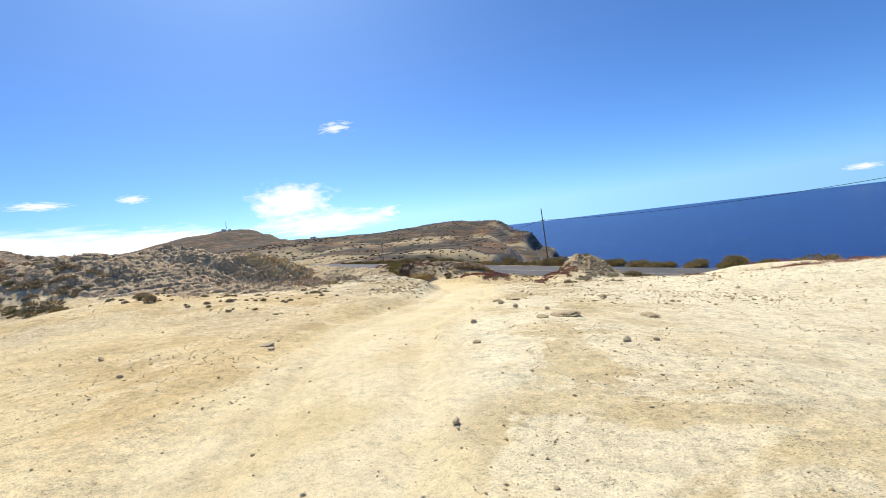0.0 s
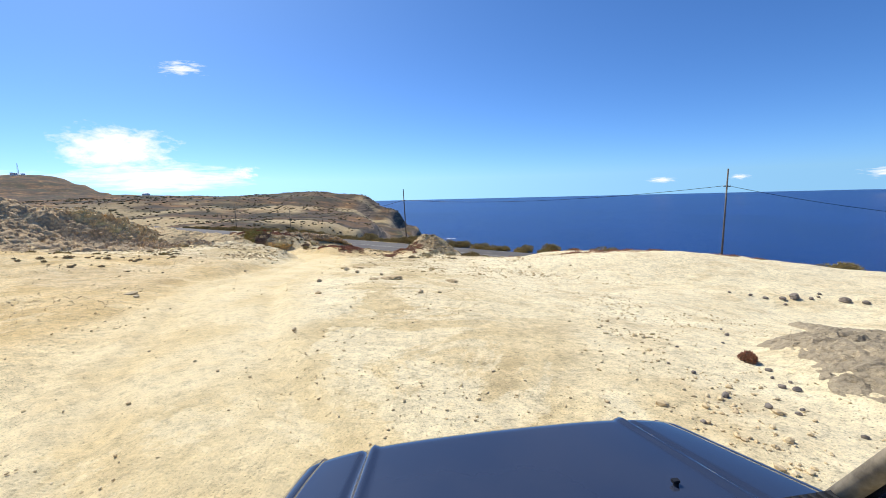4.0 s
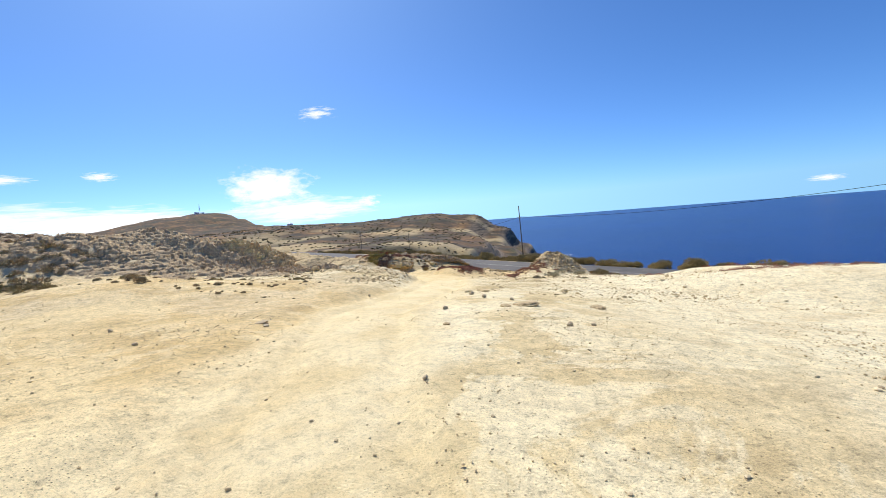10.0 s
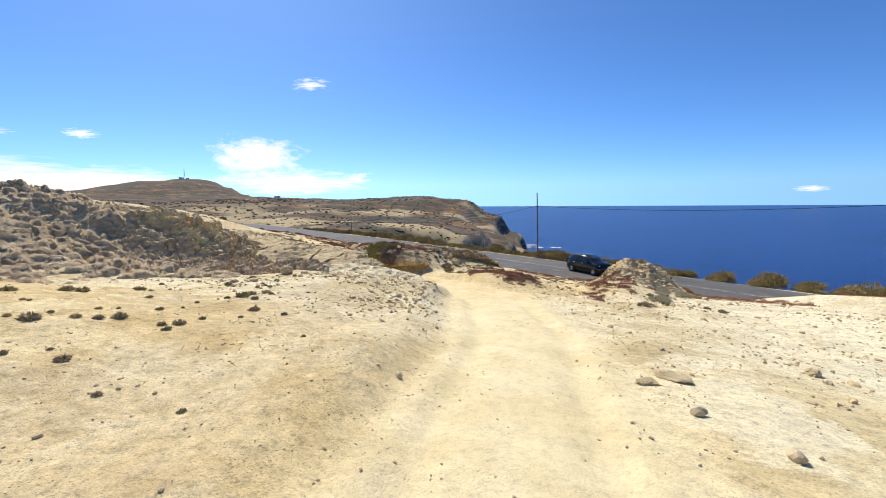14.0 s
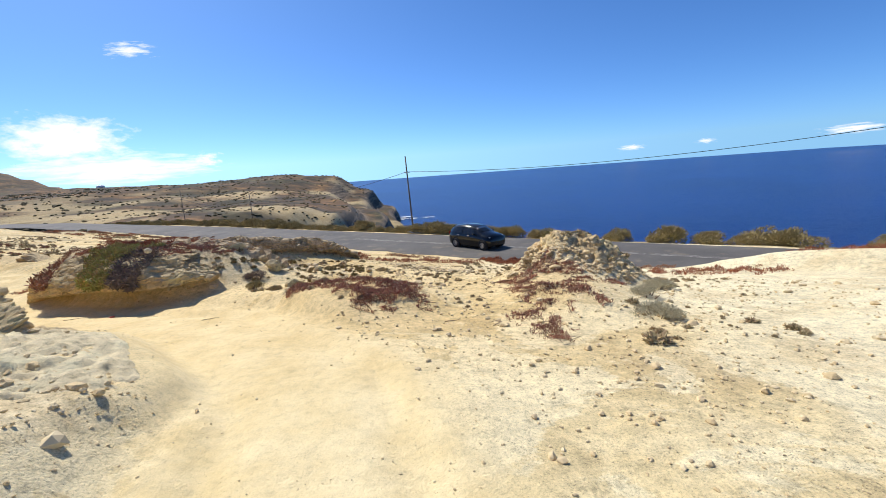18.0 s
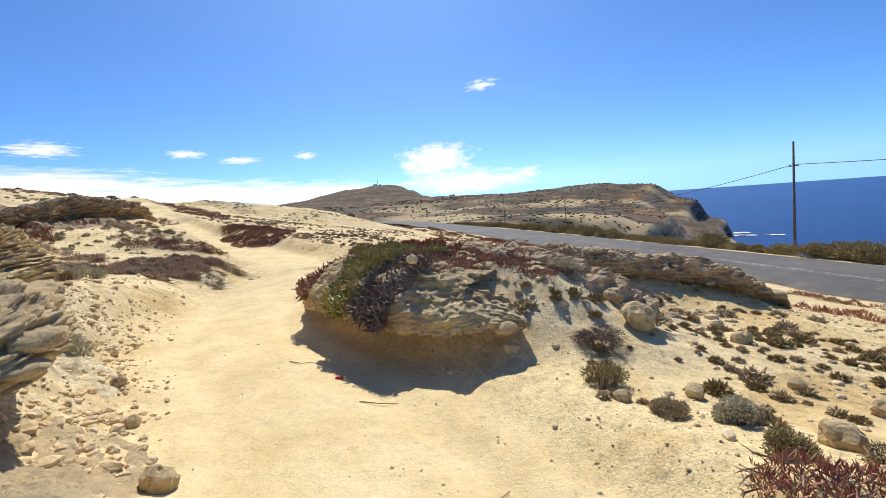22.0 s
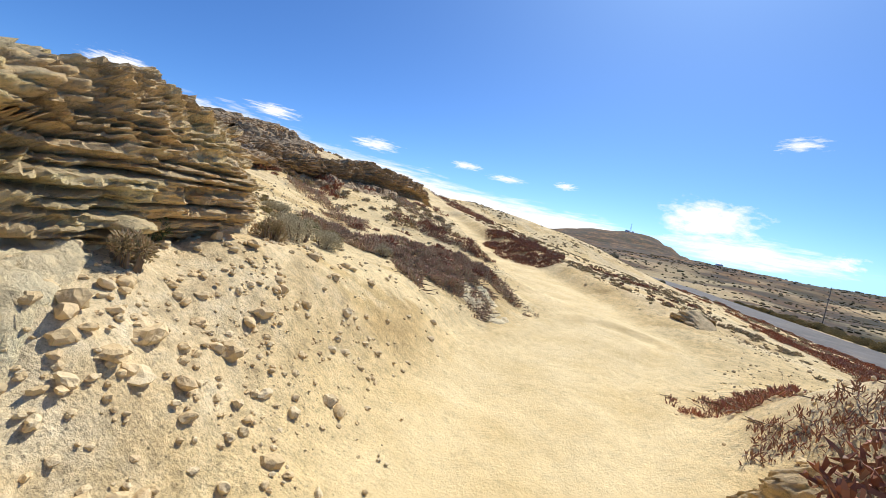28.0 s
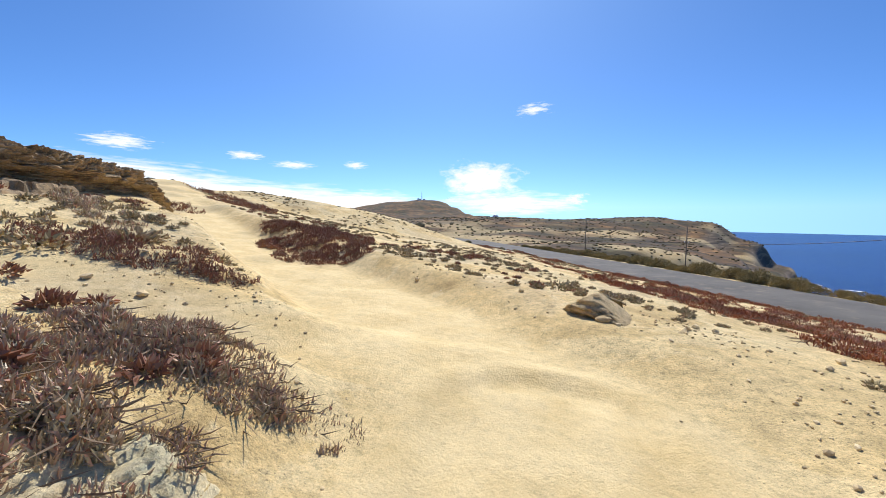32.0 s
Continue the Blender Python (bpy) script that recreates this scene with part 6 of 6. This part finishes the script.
cloud(36.3, 5.4, 11.5, 5.4, 1, 0.44, 1.0)
cloud(32.5, 2.4, 22, 4.0, 2, 0.4, 1.3)
cloud(24.2, 3.0, 5, 3.2, 3, 0.22, 1.2)
cloud(29.7, 14.2, 8, 2.6, 4, 0.2, 1.5, -4)
cloud(29.1, 30.7, 10, 5, 5, 0.2, 1.4)
for k, (az, el, w, h) in enumerate(((97, 6.4, 22, 4.5), (81, 4.6, 24, 4.0), (66, 3.3, 24, 3.6), (52, 2.6, 20, 3.2))):
    cloud(az, el - 0.6, w * 1.15, h * 1.25, 6 + k, 0.46, 1.5)
for k, (az, el, w, h) in enumerate(((91, 9.0, 8, 1.5), (78.2, 7.9, 7.5, 1.7), (65.9, 7.5, 5, 1.1), (60.4, 6.7, 6, 1.0), (52.8, 7.0, 3.5, 1.0), (106, 9.5, 8, 2))):
    cloud(az, el, w * 1.2, h * 1.4, 12 + k, 0.28, 1.8)
for k, (az, el, w, h) in enumerate(((-27.5, 1.0, 4.5, 0.9), (-35.2, 1.1, 2.6, 0.7), (-47.3, 1.1, 6.5, 1.4), (-59.7, 1.3, 4, 1.2))):
    cloud(az, el, w * 1.2, h * 1.3, 20 + k, 0.22, 2.0)


# ---------------------------------------------------------------- cars
def paint(name, c, rough=0.25, flake=0.4, coat=0.7):
    g = Mat(name, rough, flake)
    g.color(g.mix(g.ramp(g.noise(1.2, 5), [(0.5, 0.0), (0.8, 0.1)]), c, (0.30, 0.25, 0.18)))
    g.b.inputs["Coat Weight"].default_value, g.b.inputs["Coat Roughness"].default_value = coat, 0.06
    return g.m


def section(stations):
    """A body shell lofted through stations (x, then the half section from sill to centre as y, z pairs), mirrored."""
    bm = bmesh.new()
    rows = []
    for x, pts in stations:
        half = [bm.verts.new((x, yy, zz)) for yy, zz in pts]
        other = [bm.verts.new((x, -yy, zz)) for yy, zz in pts[:-1]][::-1]
        rows.append(half + other)
    for a, b in zip(rows, rows[1:]):
        for j in range(len(a) - 1):
            bm.faces.new((a[j], b[j], b[j + 1], a[j + 1]))
    bm.faces.new(rows[0])
    bm.faces.new(rows[-1][::-1])
    bmesh.ops.recalc_face_normals(bm, faces=bm.faces[:])
    return bm


def lathe(bm, prof, x, y, z, seg=28):
    """A ring turned about the y axis from (radius, y) pairs."""
    rings = []
    for r, yy in prof:
        rings.append([bm.verts.new((x + r * math.cos(a * 6.28318 / seg), y + yy, z + r * math.sin(a * 6.28318 / seg))) for a in range(seg)])
    for p, q in zip(rings, rings[1:]):
        for a in range(seg):
            bm.faces.new((p[a], p[(a + 1) % seg], q[(a + 1) % seg], q[a]))
    return rings


def wheel(parent, x, y, z, side):
    bm = bmesh.new()
    lathe(bm, [(0.20, side * 0.10), (0.29, side * 0.10), (0.31, side * 0.07), (0.31, -side * 0.08), (0.27, -side * 0.1)], x, y, z)
    w = part("wheel", bm, M_RUBBER, parent, "black rubber tyre on an alloy rim")
    bm = bmesh.new()
    lathe(bm, [(0.21, side * 0.095), (0.195, side * 0.06), (0.19, -side * 0.02)], x, y, z)
    for k in range(9):
        a = k * 6.28318 / 9
        vs = box(bm, (0.17, 0.02, 0.035), (0.1, 0, 0))
        bmesh.ops.transform(bm, matrix=Matrix.Translation((x, y + side * 0.08, z)) @ Matrix.Rotation(a, 4, "Y"), verts=vs)
    tube(bm, (x, y + side * 0.06, z), (x, y + side * 0.1, z), 0.045, 0.04, 12)
    part("rim", bm, M_ALLOY, w, "light alloy rim with spokes")
    bm = bmesh.new()
    tube(bm, (x, y - side * 0.03, z), (x, y + side * 0.02, z), 0.2, 0.2, 20)
    part("brake_disc", bm, M_DARK, w)


def hatchback(m):
    e = new("car")
    e.matrix_world = m
    black = paint("black_car_paint", (0.003, 0.003, 0.004), 0.14, 0.0, 0.0)

    def st(x, w, sill, waist, top, roofw):
        return (x, [(w * 0.9, sill), (w, sill + 0.16), (w, (sill + waist) / 2 + 0.08), (w * 0.96, waist), (roofw, top - 0.07), (roofw * 0.8, top), (0, top + 0.02)])

    body = [st(-2.0, 0.66, 0.32, 0.80, 0.92, 0.60), st(-1.93, 0.76, 0.24, 0.88, 1.08, 0.62), st(-1.75, 0.83, 0.20, 0.94, 1.28, 0.60), st(-1.45, 0.85, 0.18, 0.95, 1.43, 0.58),
            st(-0.8, 0.86, 0.18, 0.93, 1.49, 0.58), st(-0.1, 0.86, 0.18, 0.92, 1.48, 0.58), st(0.35, 0.86, 0.18, 0.91, 1.40, 0.57), st(0.8, 0.85, 0.18, 0.90, 1.14, 0.62),
            st(1.1, 0.85, 0.18, 0.88, 1.01, 0.66), st(1.45, 0.83, 0.19, 0.84, 0.95, 0.64), st(1.72, 0.78, 0.21, 0.76, 0.85, 0.6), st(1.82, 0.66, 0.26, 0.66, 0.74, 0.5)]
    bm = section(body)
    part("body", bm, black, e, "glossy black painted body", True)

    def pane(name, pts, side, label):
        b = bmesh.new()
        lo = [b.verts.new((x, side * y, z)) for x, y, z in pts]
        hi = [b.verts.new((x, side * (y + 0.014), z)) for x, y, z in pts]
        k = len(pts)
        for q in range(k):
            b.faces.new((lo[q], lo[(q + 1) % k], hi[(q + 1) % k], hi[q]))
        b.faces.new(hi)
        b.faces.new(lo[::-1])
        bmesh.ops.recalc_face_normals(b, faces=b.faces[:])
        part(name, b, M_GLASS_DARK, e, label)

    for side in (1, -1):
        pane("side_window", [(-1.35, 0.815, 0.98), (-0.62, 0.825, 0.975), (-0.62, 0.62, 1.40), (-1.2, 0.625, 1.36)], side, "dark tinted side window")
        pane("side_window", [(-0.56, 0.825, 0.975), (0.62, 0.815, 0.95), (0.24, 0.645, 1.33), (-0.56, 0.62, 1.40)], side, "dark tinted side window")
        for hx_ in (-0.95, 0.0):
            b = bmesh.new()
            box(b, (0.18, 0.04, 0.03), (hx_, side * 0.87, 0.86))
            bmesh.ops.bevel(b, geom=b.edges[:], offset=0.01, segments=2, affect="EDGES")
            part("door_handle", b, M_ALLOY, e, "chrome door handle")
        b = bmesh.new()
        box(b, (0.13, 0.17, 0.11), (0.55, side * 0.93, 1.0))
        bmesh.ops.bevel(b, geom=b.edges[:], offset=0.03, segments=2, affect="EDGES")
        part("wing_mirror", b, black, e)
        b = bmesh.new()
        box(b, (0.09, 0.16, 0.24), (-1.9, side * 0.70, 0.93))
        bmesh.ops.bevel(b, geom=b.edges[:], offset=0.03, segments=2, affect="EDGES")
        part("tail_light", b, Mat("red_lens", 0.2).color((0.42, 0.03, 0.02)).m, e, "red tail light")
        b = bmesh.new()
        box(b, (0.28, 0.2, 0.15), (1.58, side * 0.63, 0.74))
        bmesh.ops.bevel(b, geom=b.edges[:], offset=0.04, segments=2, affect="EDGES")
        part("headlight", b, Mat("lamp_lens", 0.1).color((0.55, 0.56, 0.58)).m, e, "clear headlight")
        for wx in (-1.22, 1.22):
            b = bmesh.new()
            tube(b, (wx, side * 0.60, 0.33), (wx, side * 0.872, 0.33), 0.355, 0.36, 24)
            part("wheel_arch", b, M_RUBBER, e)
            wheel(e, wx, side * 0.80, 0.31, side)

    def curved_pane(name, rows, label):
        """A pane lying on the body: rows of (x, half width, height at the edge)."""
        b = bmesh.new()
        grid = [[b.verts.new((x, yy * w, z + 0.012 + 0.02 * (1 - abs(yy)))) for yy in (-1, -0.5, 0, 0.5, 1)] for x, w, z in rows]
        for p, q in zip(grid, grid[1:]):
            for k in range(4):
                b.faces.new((p[k], q[k], q[k + 1], p[k + 1]))
        r = bmesh.ops.extrude_face_region(b, geom=b.faces[:])
        bmesh.ops.translate(b, verts=[v for v in r["geom"] if isinstance(v, bmesh.types.BMVert)], vec=(0, 0, -0.03))
        bmesh.ops.recalc_face_normals(b, faces=b.faces[:])
        part(name, b, M_GLASS_DARK, e, label, True)

    curved_pane("windscreen", ((0.40, 0.46, 1.371), (0.6, 0.475, 1.256), (0.8, 0.495, 1.14), (1.04, 0.52, 1.012)), "raked tinted windscreen")
    curved_pane("rear_window", ((-1.88, 0.47, 1.135), (-1.75, 0.475, 1.28), (-1.56, 0.47, 1.375)), "tinted rear window")
    b = bmesh.new()
    tube(b, (-1.1, 0.3, 1.5), (-1.45, 0.3, 1.62), 0.008, 0.004, 6)
    part("aerial", b, M_DARK, e)
    return tagged(e, "glossy black five-door hatchback standing on the tarred road", "car")


hatchback(pose(-0.5, 41.45, -3.87, 0, 0, -52) @ Matrix.Scale(0.93, 4))


def own_car():
    """The front end of the blue car from which the view is taken, where it waits on the open ground, seen over its bonnet."""
    e = new("car")
    e.matrix_world = pose(0.345, 1.34, 0.012, 0, 0.6, 9.5)
    blue = paint("dark_blue_car_paint", (0.036, 0.048, 0.082), 0.18, 0.2)
    dust = Mat("dusty_trim", 0.85)
    dust.color(dust.ramp(dust.noise(14, 6, 0.65), [(0.35, (0.19, 0.155, 0.105)), (0.65, (0.42, 0.35, 0.24))]))
    front, back, top = 0.0, -0.74, 0.865

    def half_at(y):
        return 0.66 + 0.35 * (front - y)

    def shell(u, y):
        """The height of the bonnet: a low crown, a flat ridge beside each rib, and a rolled front edge."""
        t = (front - y) / (front - back)
        z = top + 0.022 * t - 0.018 * u * u - 0.012 * abs(u) ** 6
        z -= 0.045 * max(0.0, 1 - t / 0.09) ** 2
        ridge = abs(u) - (0.735 - 0.05 * t)
        return z + 0.012 * math.exp(-(ridge / 0.018) ** 2) - 0.010 * math.exp(-((ridge - 0.045) / 0.014) ** 2)

    bm = bmesh.new()
    nx, ny = 121, 25
    grid = []
    for j in range(ny):
        y0 = front + (back - front) * (j / (ny - 1)) ** 1.4
        row = []
        for i in range(nx):
            u = i / (nx - 1) * 2 - 1
            row.append(bm.verts.new((half_at(y0) * u, y0 - 0.035 * abs(u) ** 5 * max(0, 1 - j / 8), shell(u, y0))))
        grid.append(row)
    for j in range(ny - 1):
        for i in range(nx - 1):
            bm.faces.new((grid[j][i], grid[j + 1][i], grid[j + 1][i + 1], grid[j][i + 1]))
    r = bmesh.ops.extrude_face_region(bm, geom=bm.faces[:])
    bmesh.ops.translate(bm, verts=[v for v in r["geom"] if isinstance(v, bmesh.types.BMVert)], vec=(0, 0, -0.025))
    bmesh.ops.recalc_face_normals(bm, faces=bm.faces[:])
    bonnet = part("bonnet", bm, blue, e, "dark blue bonnet with two raised ribs and a dusty rim", True)
    # the pale dusty seal along the front rim
    bm = bmesh.new()
    pts = [(half_at(front) * u, front + 0.006 - 0.035 * abs(u) ** 5, shell(u, front) - 0.004) for u in np.linspace(-1, 1, 25)]
    for a, b in zip(pts, pts[1:]):
        tube(bm, a, b, 0.009, 0.009, 6)
    part("rim_seal", bm, dust.m, bonnet, "pale dusty strip along the bonnet's front rim")
    bm = bmesh.new()
    tube(bm, (0.42, -0.47, shell(0.43, -0.47) - 0.012), (0.42, -0.47, shell(0.43, -0.47) + 0.008), 0.009, 0.008, 10)
    box(bm, (0.022, 0.015, 0.009), (0.42, -0.467, shell(0.43, -0.47) + 0.011))
    part("washer_nozzle", bm, M_DARK, bonnet, "small black washer nozzle")
    for side in (1, -1):
        # wing: a band beside the bonnet that falls to the wheel
        bm = bmesh.new()
        rows = []
        for y0 in np.linspace(front - 0.03, back - 0.1, 14):
            h = half_at(y0) + 0.008
            z0 = shell(1.0, max(y0, back)) - 0.004
            rows.append([bm.verts.new((side * (h + dx), y0, z0 - dz)) for dx, dz in ((0, 0), (0.028, 0.006), (0.05, 0.022), (0.066, 0.06), (0.075, 0.16), (0.07, 0.34))])
        for p, q in zip(rows, rows[1:]):
            for k in range(len(p) - 1):
                bm.faces.new((p[k], q[k], q[k + 1], p[k + 1]))
        r = bmesh.ops.extrude_face_region(bm, geom=bm.faces[:])
        bmesh.ops.translate(bm, verts=[v for v in r["geom"] if isinstance(v, bmesh.types.BMVert)], vec=(-side * 0.02, 0, -0.012))
        bmesh.ops.recalc_face_normals(bm, faces=bm.faces[:])
        part("wing", bm, blue, e, "dark blue front wing", True)
        bm = bmesh.new()
        box(bm, (0.26, 0.1, 0.14), (side * 0.46, front - 0.04, 0.70))
        bmesh.ops.bevel(bm, geom=bm.edges[:], offset=0.03, segments=2, affect="EDGES")
        part("headlight", bm, Mat("clear_lens", 0.1).color((0.5, 0.5, 0.52)).m, e)
        bm = bmesh.new()
        lathe(bm, [(0.2, 0.1), (0.29, 0.1), (0.31, 0.07), (0.31, -0.08), (0.27, -0.1)], 0, 0, 0)
        tube(bm, (0, -0.05, 0), (0, 0.08, 0), 0.2, 0.19, 20)
        bmesh.ops.transform(bm, matrix=Matrix.Translation((side * 0.76, -0.5, 0.30)) @ Matrix.Rotation(math.pi / 2, 4, "Z"), verts=bm.verts[:])
        part("wheel", bm, M_RUBBER, e, "black front wheel")
        if side < 0:
            continue
        # windscreen pillar rising from the cowl's end
        bm = bmesh.new()
        a, b = Vector((side * 0.85, -0.60, 0.86)), Vector((side * 0.84, -1.05, 1.62))
        tube(bm, a, b, 0.03, 0.03, 10)
        part("windscreen_pillar", bm, dust.m, e, "dusty beige windscreen pillar", True)
        bm = bmesh.new()
        tube(bm, a + Vector((side * 0.05, -0.03, -0.02)), b + Vector((side * 0.05, -0.03, -0.02)), 0.034, 0.03, 10)
        part("pillar_edge", bm, blue, e, "dark blue edge of the windscreen pillar", True)
    bm = bmesh.new()
    box(bm, (1.3, 0.12, 0.26), (0, front - 0.04, 0.46))
    bmesh.ops.bevel(bm, geom=bm.edges[:], offset=0.05, segments=3, affect="EDGES")
    part("bumper", bm, blue, e)
    for k in range(4):
        bm = bmesh.new()
        box(bm, (0.62, 0.03, 0.018), (0, front - 0.03, 0.64 + 0.035 * k))
        part("grille_bar", bm, M_DARK, e)
    bm = bmesh.new()
    box(bm, (1.72, 0.15, 0.04), (0, back + 0.075, top + 0.012))
    bmesh.ops.bevel(bm, geom=bm.edges[:], offset=0.012, segments=2, affect="EDGES")
    cowl = part("cowl", bm, M_DARK, e, "black plastic cowl below the windscreen")
    for k in range(11):
        bm = bmesh.new()
        box(bm, (0.012, 0.1, 0.01), (0.50 + 0.03 * k, back + 0.08, top + 0.034))
        part("slot", bm, M_RUBBER, cowl)
    return tagged(e, "dark blue car front with dusty bonnet on the sand", "car")


own_car()
